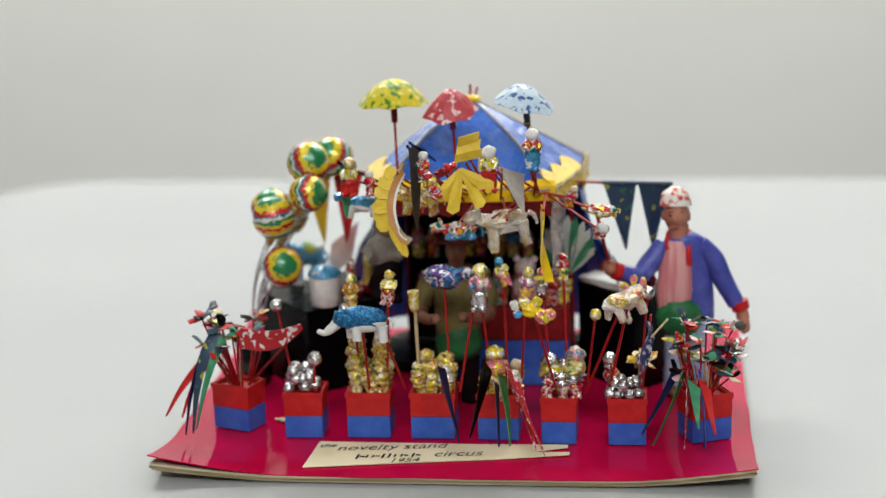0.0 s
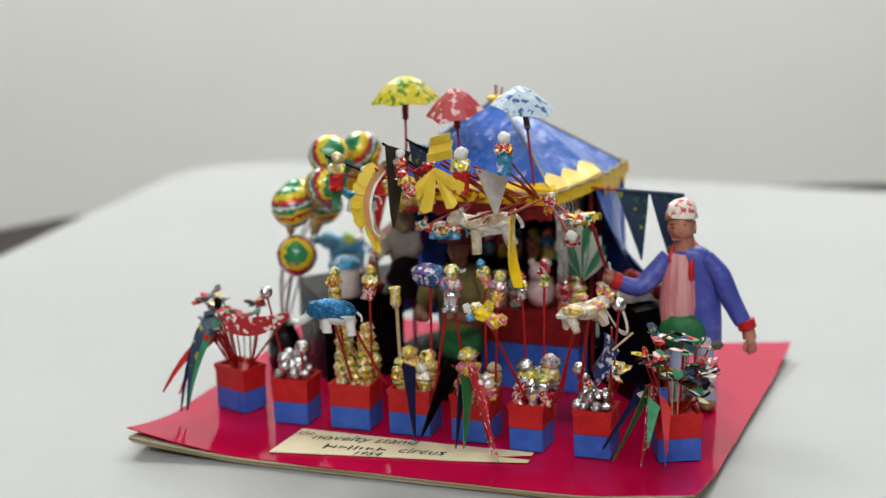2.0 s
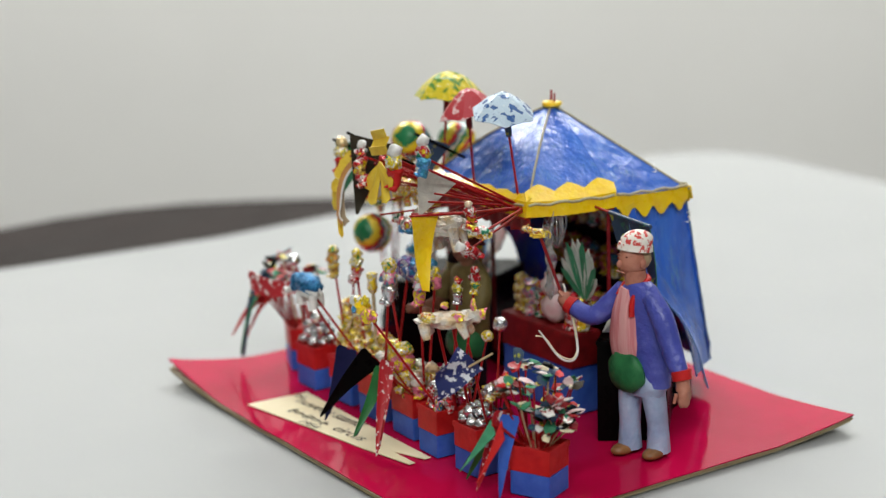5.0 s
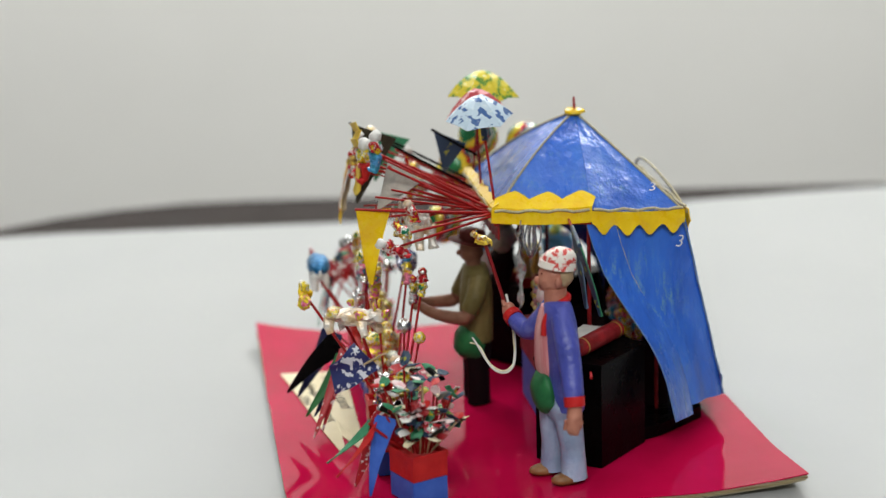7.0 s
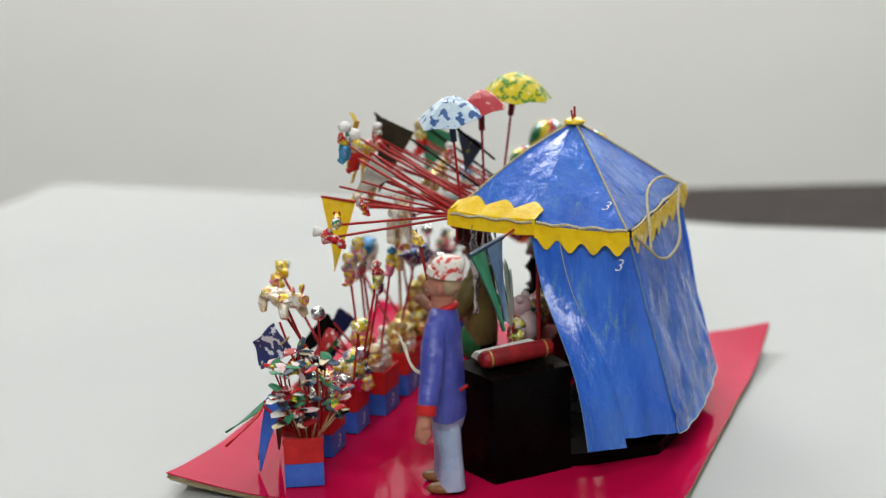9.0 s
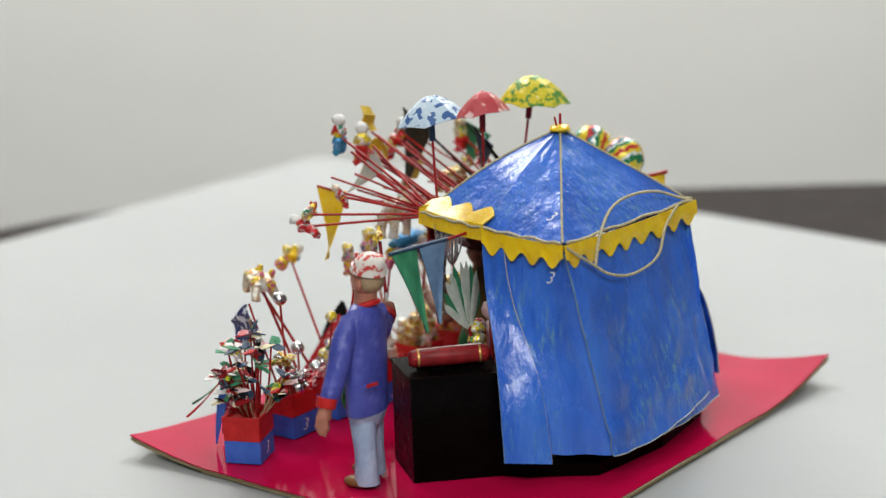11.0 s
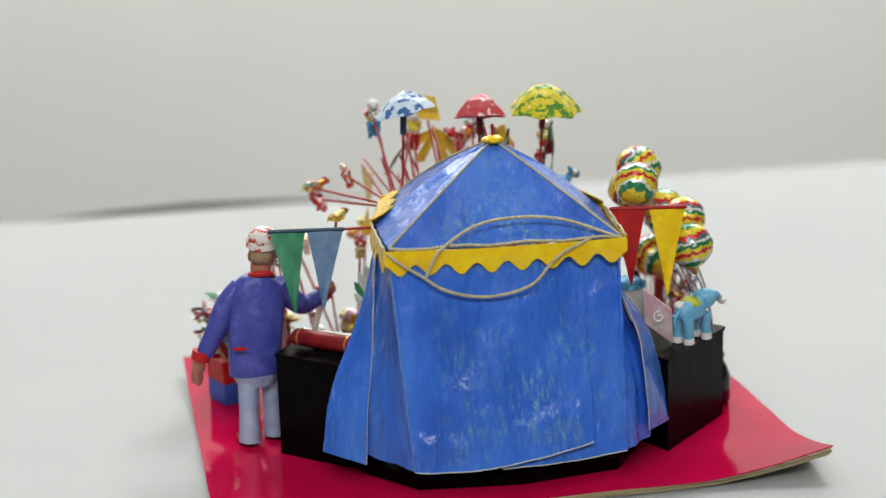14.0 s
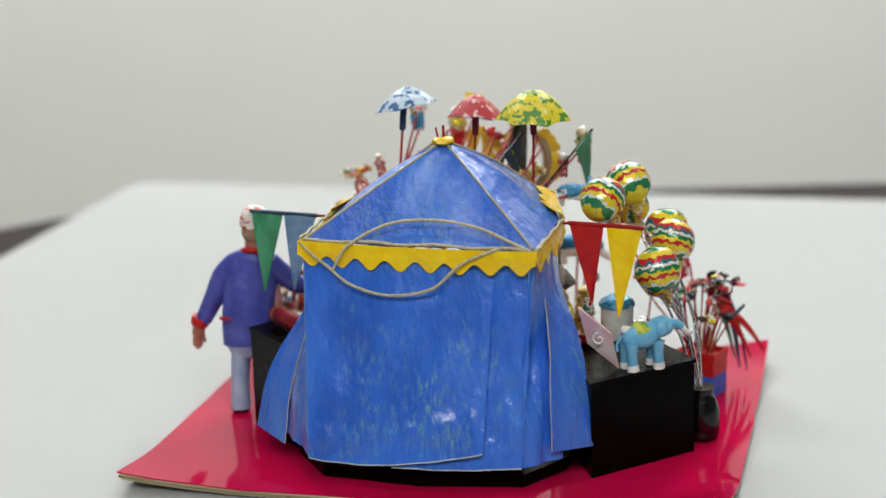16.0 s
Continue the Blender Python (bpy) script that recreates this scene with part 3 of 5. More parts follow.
        for i in range(29):
            v = i / 28
            rows.append([])
            for j in range(nj + 1):
                u = j / nj
                a, b = lerp(top[0], top[1], u), lerp(low[0], low[1], u)
                back = u if name == "cloth_side" and top[0][0] > 0 else ((1 - u) if name == "cloth_side" else 0)
                f = lag(v) * (1 - back) + v * back
                p = a.lerp(b, f)
                p.z = a.z + (b.z - a.z) * v
                out = Vector((p.x, 0.5 * (p.y - 55), 0)).normalized()
                dent = (1.3 * noise.noise(Vector((u * 2.4, v * 3.0, seed))) + 0.5 * noise.noise(Vector((u * 7, v * 8, seed)))) * math.sin(math.pi * min(1, v * 1.05)) ** 0.5
                fold = 1.6 * v ** 2 * (abs((u * 2.0 + 0.25) % 1 - 0.5) * 2 - 0.5) if name == "cloth_side" else 0
                pinch = -3.5 * math.exp(-((v - 0.55) / 0.10) ** 2 - ((u - 0.35) / 0.25) ** 2) if seed == 7 else 0
                rows[-1].append(p + out * (dent + fold + pinch + thick_out * (0.6 + 0.6 * v)))
        cloth = part(name, Shape().cloth(rows, 0.7), M["tent"], t, label)
        if name == "side_flap":
            k = -1 if top[0][0] > 0 else 0
            part("worn_edge", Shape().tube([r[k] for r in rows], 0.24, 5), M["rope"], cloth, "worn pale edge")
            part("worn_edge", Shape().tube([r[-1 - k] if k == 0 else r[0] for r in rows], 0.22, 5), M["flag_b"], cloth, "worn pale edge")
    # the under layer at the back, then the outer layer whose lower corner is lifted
    for name, u0, u1, inset in (("under_layer", 0.40, 1.0, -1.1), ("back_layer", 0.0, 0.83, 0.5)):
        rows = []
        for i in range(41):
            v = i / 40
            row = []
            for j in range(45):
                u = u0 + (u1 - u0) * j / 44
                top_p = Vector((49.6 - 95.6 * u, 86.4 - 1.0 * abs(u - 0.5), 94))
                rise = 13.5 * max(0, u - 0.22) ** 1.25 if name == "back_layer" else 0
                low_p = Vector((45.2 - 88.2 * u, 105.6 + 3.4 * math.sin(math.pi * u), 11.5 - 1.5 * math.sin(math.pi * u) + rise))
                p = top_p.lerp(low_p, v)
                calm = math.sin(math.pi * v) ** 0.6 * min(1, 3.5 * v)
                bulge = (1.5 * noise.noise(Vector((u * 5, v * 3.5, 3))) + 0.8 * noise.noise(Vector((u * 11, v * 7, 12)))) * calm
                bulge += 1.5 * noise.noise(Vector((u * 7 + 2, v * 1.0, 6))) * v ** 1.5
                near = math.exp(-((v - 0.90 + 0.10 * u) / 0.05) ** 2)
                bulge += 2.2 * max(0, noise.noise(Vector((u * 4, 2.0, 5))) + 0.35) * near + 1.2 * noise.noise(Vector((u * 16, v * 16, 9))) * near
                melt = max(0, min(1, (u - 0.66) / 0.17)) * max(0, min(1, (0.86 - v) / 0.22)) if name == "back_layer" else 0
                if name == "under_layer":
                    bulge += 2.6 * max(0, u - 0.8) / 0.2 * noise.noise(Vector((u * 14, v * 7, 21))) * calm
                row.append(p + Vector((0, bulge + inset - 1.35 * melt, 0)))
            rows.append(row)
        layer = part(name, Shape().cloth(rows, 0.7), M["tent"], t, "blue cloth layer over the back")
        part("hem_edge", Shape().tube([Vector(p) + Vector((0, 0.4, 0)) for p in rows[-1]], 0.26, 5), M["feather"], layer, "pale worn hem")
        if name == "back_layer":
            part("corner_seam", Shape().tube([r[0] for r in rows], 0.42, 5), M["flag_b"], layer, "worn corner seam")
    # loose twine loops on the back
    loop = curve([(51, 88, 97.5), (45, 90, 93), (38, 91.5, 88.5), (28, 93.8, 82), (12, 95.0, 78.5), (-6, 95.8, 82), (-18, 92.5, 92), (-34, 89.6, 98.5)], 7)
    part("twine_loop", Shape().tube(loop, 0.66, 6), M["rope"], t, "loose twine loop")
    loop = curve([(36, 92.3, 87), (30, 90.2, 97), (14, 85.7, 105.5), (-4, 84.7, 107.5), (-22, 85.7, 105.5), (-36, 87.7, 100.5), (-45, 89.5, 97)], 7)
    part("twine_loop", Shape().tube(loop, 0.66, 6), M["rope"], t, "loose twine loop")
    for a, b, c, f in ((P2, P3, tuple(PEAK), (0.20, 0.66, 0.14)), (P2, P3, (62, 96, 50), (0.20, 0.47, 0.33))):
        a, b, c = Vector(a), Vector(b), Vector(c)
        ax = (b - a).normalized()
        up = (c - a) - ax * (c - a).dot(ax)
        up = up.normalized() if c.z > 100 else -up.normalized()
        out = ax.cross(up).normalized()
        if out.x < 0:
            out = -out
            ax = -ax
        at = a * f[0] + b * f[1] + c * f[2] + out * 2.6
        m = Matrix((ax, up, ax.cross(up))).transposed().to_4x4()
        m.translation = (at - Vector((0, 55, 0))) * MM
        lettering("3", 0.0072, m, M["white"], t, "number_mark")
    part("plinth", plate(Shape(), [(70, 52), (60, 74), (42, 97), (0, 102), (-42, 96), (-56, 74), (-58, 46), (-20, 42), (40, 42)], 0.2, 5.5), M["black"], t, "black base under the cloth")
    for x, y in ((45, 46), (-44.5, 46), (40, 77), (-38, 78)):
        part("tent_pole", Shape().tube([(x, y, 0.2), (x, y, 99)], 0.9, 8), M["dred"], t, "dark red pole")


tent()


# ---- counters ----
def counter(corners, h, label):
    c = thing("counter", (sum(p[0] for p in corners) / 4, sum(p[1] for p in corners) / 4, 0.2), label, "counter")
    part("body", plate(Shape(), corners, 0.2, h - 1.6), M["black"], c)
    cx, cy = sum(p[0] for p in corners) / 4, sum(p[1] for p in corners) / 4
    part("top", plate(Shape(), [(cx + (x - cx) * 1.03, cy + (y - cy) * 1.03) for x, y in corners], h - 1.5, h), M["black"], c)


counter([(92, 40), (66, 65), (48, 47), (74.5, 16)], 45, "black painted counter standing beside the tent")
counter([(-105, 44.5), (-67.5, 82), (-45, 33), (-76, 10)], 41, "black painted counter standing beside the tent")


# ---- the two painted figures ----
def limb(s, pts, radii, n=10):
    return s.tube(curve(pts, 4), spread(radii, (len(pts) - 1) * 4 + 1), n)


def spread(vals, n):
    out = []
    for i in range(n):
        f = i / (n - 1) * (len(vals) - 1)
        k = min(int(f), len(vals) - 2)
        a, b = vals[k], vals[k + 1]
        u = f - k
        if isinstance(a, (tuple, list)):
            out.append((a[0] + (b[0] - a[0]) * u, a[1] + (b[1] - a[1]) * u))
        else:
            out.append(a + (b - a) * u)
    return out


def seller():
    s = Shape()
    s.use(0)  # trousers
    limb(s, [(92.5, 19.5, 2), (92.5, 19.5, 14), (93, 19.5, 28), (95, 21.5, 37)], [(4.9, 5.6), (4.2, 4.9), (4.8, 5.8), (5.2, 5.8)])
    limb(s, [(99, 22.6, 27.0), (99.2, 23.0, 32), (99.5, 23.4, 37)], [(8.4, 6.0), (10.6, 7.2), (10.2, 6.8)], 16)
    limb(s, [(104.0, 25.5, 2), (103.8, 25.2, 14), (103, 23.5, 28), (102, 22.5, 37)], [(4.9, 5.6), (4.2, 4.9), (4.8, 5.8), (5.2, 5.8)])
    s.use(1)  # shoes
    s.ball((92.8, 15.6, 2.3), (4.0, 6.8, 2.5), (0, 0, 8), n=12)
    s.ball((105.2, 22.0, 2.3), (4.0, 6.8, 2.5), (0, 0, 14), n=12)
    s.use(2)  # jacket
    limb(s, [(99.5, 23.6, 32), (99.5, 23.4, 42), (98, 22.4, 56), (97, 21.6, 66), (96, 21.2, 72), (95.4, 21, 75)], [(11.6, 6.8), (11.6, 6.8), (12.2, 6.6), (12.8, 6.4), (9.6, 5.8), (5.0, 4.6)], 20)
    limb(s, [(88, 20.5, 70.5), (81.5, 17, 62), (76, 12.5, 57.5), (67.5, 8.6, 60.6)], [4.2, 4.8, 4.2, 3.4], 14)
    limb(s, [(104, 21, 70.5), (110.6, 21.6, 63), (115.0, 22.2, 53), (121.0, 22, 42)], [4.2, 4.8, 4.6, 3.8], 14)
    s.use(3)  # shirt front
    limb(s, [(93.0, 18.0, 38), (93.0, 17.0, 50), (93.8, 16.8, 62), (94.4, 18.2, 72.5)], [(7.4, 3.6), (8.6, 4.4), (7.4, 4.0), (4.4, 3.2)], 12)
    s.use(4)  # red trim
    s.tube(curve([(99.5, 14.8, 62), (99.2, 16.0, 69), (100.2, 20.5, 74.2), (97.8, 25.2, 76.2), (92.4, 25.2, 76.2), (90.0, 20.5, 74.2), (90.0, 15.6, 69)], 5), 1.35, 7)
    s.tube([(68.5, 9.0, 60.2), (65.6, 7.8, 61.6)], [4.1, 3.9], 12)
    s.tube([(122.0, 22, 43.2), (123.2, 22, 39.4)], [4.3, 4.1], 12)
    s.box((106.5, 32.4, 46), (6.0, 0.9, 1.5), (0, 0, -10), bevel=0.3)
    s.use(5)  # skin
    s.ball((64.2, 7.2, 63), (2.9, 3.0, 3.8), lump=0.3)
    s.tube([(65.5, 5.4, 65), (63.4, 4.8, 67)], [1.0, 0.8], 6)
    limb(s, [(123.2, 22, 39.6), (124.2, 21.6, 35)], [2.8, 3.1], 10)
    s.ball((124.8, 21.2, 32.6), (2.6, 3.3, 4.6), lump=0.3)
    s.tube([(123.2, 18.8, 34), (122.6, 18.0, 30)], [1.0, 0.7], 6)
    limb(s, [(95.2, 20.8, 72), (94.6, 20.8, 80)], [(4.7, 4.7), (4.5, 4.8)], 12)
    s.ball((93.6, 20.4, 84.4), (5.6, 6.4, 7.6), lump=0.12, n=16, m=12)
    s.ball((93.0, 14.2, 83.2), (1.15, 1.7, 1.7))
    s.tube([(90.6, 14.6, 79.8), (95.4, 14.6, 79.8)], [0.4, 0.4], 5)
    s.ball((87.9, 21.2, 83.4), (0.9, 1.6, 2.3))
    s.ball((99.3, 21.2, 83.4), (0.9, 1.6, 2.3))
    s.use(6)  # hair
    s.ball((93.8, 23.4, 85.0), (5.7, 5.2, 5.4), lump=0.2, n=12)
    s.use(7)  # cap
    s.ball((93.4, 22.6, 91.2), (6.6, 7.2, 5.2), (8, 0, 0), n=16, m=9, lump=0.1)
    s.tube([(93.4, 21.8, 88.2), (93.4, 22.2, 90.8)], [(7.3, 7.8), (6.9, 7.4)], 18)
    s.use(9)  # eyes and brows
    for dx in (-2.2, 2.2):
        s.ball((93.2 + dx, 14.9, 85.2), (0.75, 0.5, 0.5), n=8, m=5)
        s.tube([(93.2 + dx - 1.3, 15.0, 86.6), (93.2 + dx + 1.3, 15.0, 86.7)], [0.28, 0.28], 5)
    s.use(8)  # green pouch
    s.ball((95.0, 16.0, 37.0), (10.8, 5.6, 9.0), n=16, m=10, lump=0.15)
    whole("vendor_figurine", s, [M["jeans"], M["shoe"], M["jacket"], M["shirt"], M["red"], M["skin"], M["hair"], M["cap"], M["apron"], M["hat"]], (98, 21, 0.2),
          "painted figurine with blue jacket, green pouch and white cap", "figurine")


def helper():
    x, y = -5, 4
    s = Shape()
    q = lambda dx, dy, z: (x + dx, y + dy, z)
    s.use(0)
    limb(s, [q(-5.5, 0, 0.6), q(-5.2, 0, 14), q(-4, 0.5, 30)], [(4.6, 5.4), (4.4, 5.2), (5.6, 6.6)])
    limb(s, [q(5, 0, 0.6), q(4.8, 0, 14), q(4, 0.5, 30)], [(4.6, 5.4), (4.4, 5.2), (5.6, 6.6)])
    s.use(1)
    limb(s, [q(0, 0.5, 30), q(0, 0.5, 40), q(0, 0.8, 52), q(0, 1, 61), q(0, 0.8, 65)], [(10.2, 7.4), (10.6, 7.6), (11.6, 7.2), (11.4, 6.0), (5.4, 4.6)], 18)
    limb(s, [q(-10, 0.4, 60), q(-14.5, -2, 53), q(-15.5, -5, 47)], [4.4, 4.4, 4.0], 12)
    limb(s, [q(10, 0.4, 60), q(14, -2, 53), q(14.5, -5, 47)], [4.4, 4.4, 4.0], 12)
    s.use(2)
    limb(s, [q(-15.5, -5, 47), q(-16, -8, 44), q(-12, -19, 45), q(-8, -25, 47)], [3.2, 3.2, 2.6, 2.2], 10)
    limb(s, [q(14.5, -5, 47), q(14.5, -8, 44), q(10, -19, 45.5), q(6, -25, 48)], [3.2, 3.2, 2.6, 2.2], 10)
    s.ball(q(-7, -26.5, 47.5), (2.4, 3.2, 2.2), lump=0.3)
    s.ball(q(5, -26.5, 48.5), (2.4, 3.2, 2.2), lump=0.3)
    s.tube([q(0, 0, 64), q(0, -0.4, 68)], [(3.4, 3.4), (3.6, 3.8)], 10)
    s.ball(q(0, -0.8, 71.8), (4.8, 5.6, 6.6), lump=0.12, n=14, m=10)
    s.ball(q(0, -6.4, 70.8), (1.0, 1.4, 1.4))
    s.use(3)
    s.tube([q(0, -1.4, 75.4), q(0, -1.2, 76.4)], [(9.2, 10.2), (8.2, 9.2)], 18)
    s.tube([q(0, -0.4, 76), q(0, -0.2, 80.5), q(0, 0, 81.6)], [(5.8, 6.4), (5.4, 6.0), (3.0, 3.6)], 16)
    s.use(4)
    s.ball(q(0, -2.0, 29.0), (11.2, 8.2, 9.8), n=16, m=10, lump=0.15)
    whole("helper_figurine", s, [M["darkcloth"], M["khaki"], M["brownskin"], M["hat"], M["apron"]], (x, y, 0.2),
          "painted figurine with khaki shirt, green apron and dark hat", "figurine")


seller()
helper()


# ---- foil toys on wires ----
def wire(parent, pts, r=0.55, mat="wire", label=""):
    part("wire", Shape().tube(curve(pts, 5) if len(pts) > 2 else pts, r, 6), M[mat], parent, label)


def clown_shape(c, h, mats, lean=(0, 0, 0), seed=1.0, fat=1.0):
    """A small crumpled foil clown: hat, head, chest, arms, legs, all in one mesh."""
    s = Shape()
    e = Euler([radians(a) for a in lean]).to_matrix()
    q = lambda x, y, z: Vector(c) + e @ Vector((x, y, z)) * h
    w = 0.20 * h * fat
    s.use(0).ball(q(0, 0, 0.40), (w * 0.82, w * 0.85, 0.14 * h), lump=0.25, seed=seed)
    s.tube([q(0, 0, 0.44), q(0.01, 0.0, 0.50), q(0.02, 0.01, 0.555)], [w * 0.74, w * 0.6, w * 0.2], 8)
    s.use(1).ball(q(0, 0, 0.12), (w, w * 0.9, 0.20 * h), lump=0.45, seed=seed + 2)
    s.tube([q(-0.12, 0, 0.22), q(-0.19, -0.05, 0.10), q(-0.15, -0.12, 0.02)], [w * 0.4, w * 0.38, w * 0.25], 7)
    s.tube([q(0.12, 0, 0.22), q(0.18, -0.05, 0.12), q(0.15, -0.12, 0.05)], [w * 0.4, w * 0.38, w * 0.25], 7)
    s.use(2).ball(q(0, 0, -0.10), (w * 1.02, w * 0.9, 0.13 * h), lump=0.4, seed=seed + 4)
    for sx in (-1, 1):
        s.tube([q(0.05 * sx, 0, -0.12), q(0.06 * sx, -0.01, -0.30), q(0.05 * sx, -0.03, -0.40)], [w * 0.72, w * 0.62, w * 0.55], 8)
        s.ball(q(0.09 * sx, -0.07, -0.41), (w * 0.45, w * 0.7, w * 0.36), lump=0.3, seed=seed + sx)
    return s.crumple(0.06 * h, 0.17 * h, seed, False)


def stick_clown(c, h, mats, root, label, lean=(0, 0, 0), seed=1.0, fat=1.0, bend=None):
    t = thing("stick_clown", root, label, "toy figure", "toy figures on wires")
    part("clown", clown_shape(c, h, mats, lean, seed, fat), [M[m] for m in mats], t)
    wire(t, [root, bend, c] if bend else [root, c])
    return t


def animal_shape(c, yaw, L, trunk=0.0, neck=0.3, leg=0.42, seed=1.0, tilt=0.0, slots=(0, 1)):
    s = Shape()
    e = Euler((0, radians(tilt), radians(yaw))).to_matrix()
    q = lambda x, y, z: Vector(c) + e @ Vector((x, y, z)) * L
    s.use(slots[0]).ball(q(0, 0, 0), (0.40 * L, 0.19 * L, 0.20 * L), (0, tilt, yaw), lump=0.3, seed=seed, n=12)
    s.use(slots[1]).ball(q(0.0, 0, -0.08), (0.36 * L, 0.185 * L, 0.16 * L), (0, tilt, yaw), lump=0.3, seed=seed + 3, n=12)
    s.use(slots[0])
    s.tube([q(0.28, 0, 0.04), q(0.42, 0, neck * 0.6), q(0.52, 0, neck)], [0.15 * L, 0.12 * L, 0.09 * L], 9)
    s.ball(q(0.56, 0, neck), (0.17 * L, 0.11 * L, 0.12 * L), (0, tilt + 20, yaw), lump=0.3, seed=seed + 5)
    for sy in (-1, 1):
        s.ball(q(0.48, 0.10 * sy, neck + 0.10), (0.05 * L, 0.03 * L, 0.08 * L), lump=0.3)
    s.use(slots[1])
    if trunk:
        s.tube(curve([q(0.62, 0, neck), q(0.76, 0, neck - 0.10), q(0.86, 0, neck - 0.28), q(0.98, 0, neck - 0.30)], 4), spread([0.08 * L, 0.06 * L, 0.05 * L, 0.04 * L], 13), 8)
    for x, y in ((0.26, 0.10), (0.26, -0.10), (-0.26, 0.10), (-0.26, -0.10)):
        s.tube([q(x, y, -0.05), q(x * 1.1, y * 1.2, -leg * 0.7), q(x * 1.15, y * 1.2, -leg)], [0.10 * L, 0.075 * L, 0.085 * L], 8)
    s.tube(curve([q(-0.38, 0, 0.06), q(-0.50, 0, 0.02), q(-0.52, 0, -0.16)], 3), 0.03 * L, 6)
    return s.crumple(0.05 * L, 0.14 * L, seed)


def stick_animal(name, c, yaw, L, mats, roots, label, **kw):
    t = thing(name, roots[0], label, "toy animal", "toy animals on wires")
    part("animal", animal_shape(c, yaw, L, **kw), [M[m] for m in mats], t)
    for k, r in enumerate(roots):
        wire(t, [r, Vector(c) + Vector(((k - (len(roots) - 1) / 2) * L * 0.35, 0, -L * 0.1))])
    return t


stick_clown((16.6, -45.5, 119.5), 19, ("white", "foil_yw", "red"), (22, 6, 98), "foil clown with white hat and red trousers on a wire", seed=1, fat=0.95)
stick_clown((35, -42.8, 127), 17.5, ("white", "foil_rg", "foil_bw"), (33, 6, 99), "foil clown with green coat and blue trousers on a wire", seed=5)
stick_clown((-44.5, -36, 114), 16.5, ("foil_horse", "foil_yw", "red"), (-30, 6, 98), "foil clown with yellow coat and red trousers on a wire", (0, 4, 10), 9)
stick_clown((-11, -45.2, 120.5), 13, ("white", "foil_rg", "foil_rg"), (-4, 6, 98), "foil clown with white hat and green coat on a wire", seed=14)
stick_clown((-7, -48.3, 113.5), 12, ("foil_rw", "gold", "foil_rw"), (2, 6, 97), "small orange and red foil clown on a wire", (0, -25, 0), 17, 1.2)
stick_clown((-2, -40, 118.5), 10, ("foil_rw", "red", "dred"), (6, 6, 98), "small red foil clown on a wire", (0, 60, 0), 21)
stick_clown((62.8, -40, 92), 15, ("white", "foil_rw", "foil_rw"), (38, 6, 97), "white and red foil clown on a long red wire", (62, -18, 25), 25, 0.95)
stick_animal("stick_bird", (65, -36, 99.5), 200, 12, ("foil_rg", "gold"), [(37, 7, 98)], "orange and green foil bird on a red wire", leg=0.2, neck=0.1, seed=7)
stick_animal("stick_horse", (21.5, -24, 92.5), 196, 25, ("foil_horse", "foil_horse"), [(28, 6, 97)], "pale painted foil horse on a red wire", leg=0.46, neck=0.18, seed=3, tilt=8)
stick_animal("stick_bird", (2, -28, 89), 190, 18, ("foil_rg", "foil_bw"), [(6, 6, 97)], "red, green and blue foil bird on a wire", leg=0.18, neck=0.12, seed=11)
stick_animal("stick_lamb", (-43, -14, 98), 185, 17, ("foil_bw", "white"), [(-32, 7, 97)], "white and pale blue foil lamb on a wire", leg=0.35, neck=0.2, seed=13)
stick_animal("stick_lion", (-16, -20, 102), 175, 20, ("gold", "gold"), [(-12, 6, 97)], "yellow gold foil lion on a wire", leg=0.36, neck=0.22, seed=15)
stick_clown((-38, -20, 108), 11, ("white", "foil_rw", "foil_rw"), (-26, 6, 97), "small white and red foil clown on a wire", seed=31)
stick_clown((50, -30, 104), 11, ("foil_w", "foil_rw", "foil_rg"), (36, 6, 98), "small white foil clown on a wire", (30, 0, 40), 33)

# plain wires that fan out from the front rail
fan = thing("wire_fan", (0, 6, 97), "bundle of thin red wires fanning out from the tent front", "wires")
for k in range(21):
    a = random.uniform(-1, 1)
    r = Vector((36 * a + 2, 5.5, 96 + random.uniform(-2, 3)))
    e = Vector((38 * a + random.uniform(-10, 10), -22 - random.uniform(0, 24), 104 + random.uniform(-8, 16)))
    wire(fan, [r, e], random.uniform(0.4, 0.62))


# ---- the foil pennants and paper shapes in front of the tent ----
def pennant(name, pts, mat, label, rod=None, rodmat="wire", bend=1.5, group="pennants"):
    t = thing(name, rod[0] if rod else pts[0], label, "pennant", group)
    a, b, c = (Vector(p) for p in pts)
    rows = []
    for i in range(7):
        v = i / 6
        rows.append([])
        for j in range(5):
            p = a.lerp(b, j / 4).lerp(c, v * 0.97)
            nrm = (b - a).cross(c - a).normalized()
            rows[-1].append(p + nrm * bend * (math.sin(v * 3 + j * 0.4) - 0.2) * v)
    mats = mat if isinstance(mat, tuple) else (mat,)
    part("cloth", Shape().cloth(rows, 0.45), M[mats[0]], t)
    if rod:
        part("rod", Shape().tube(rod, 0.85 if rodmat == "flag_g" else 0.6, 7), M[rodmat], t)
    return t


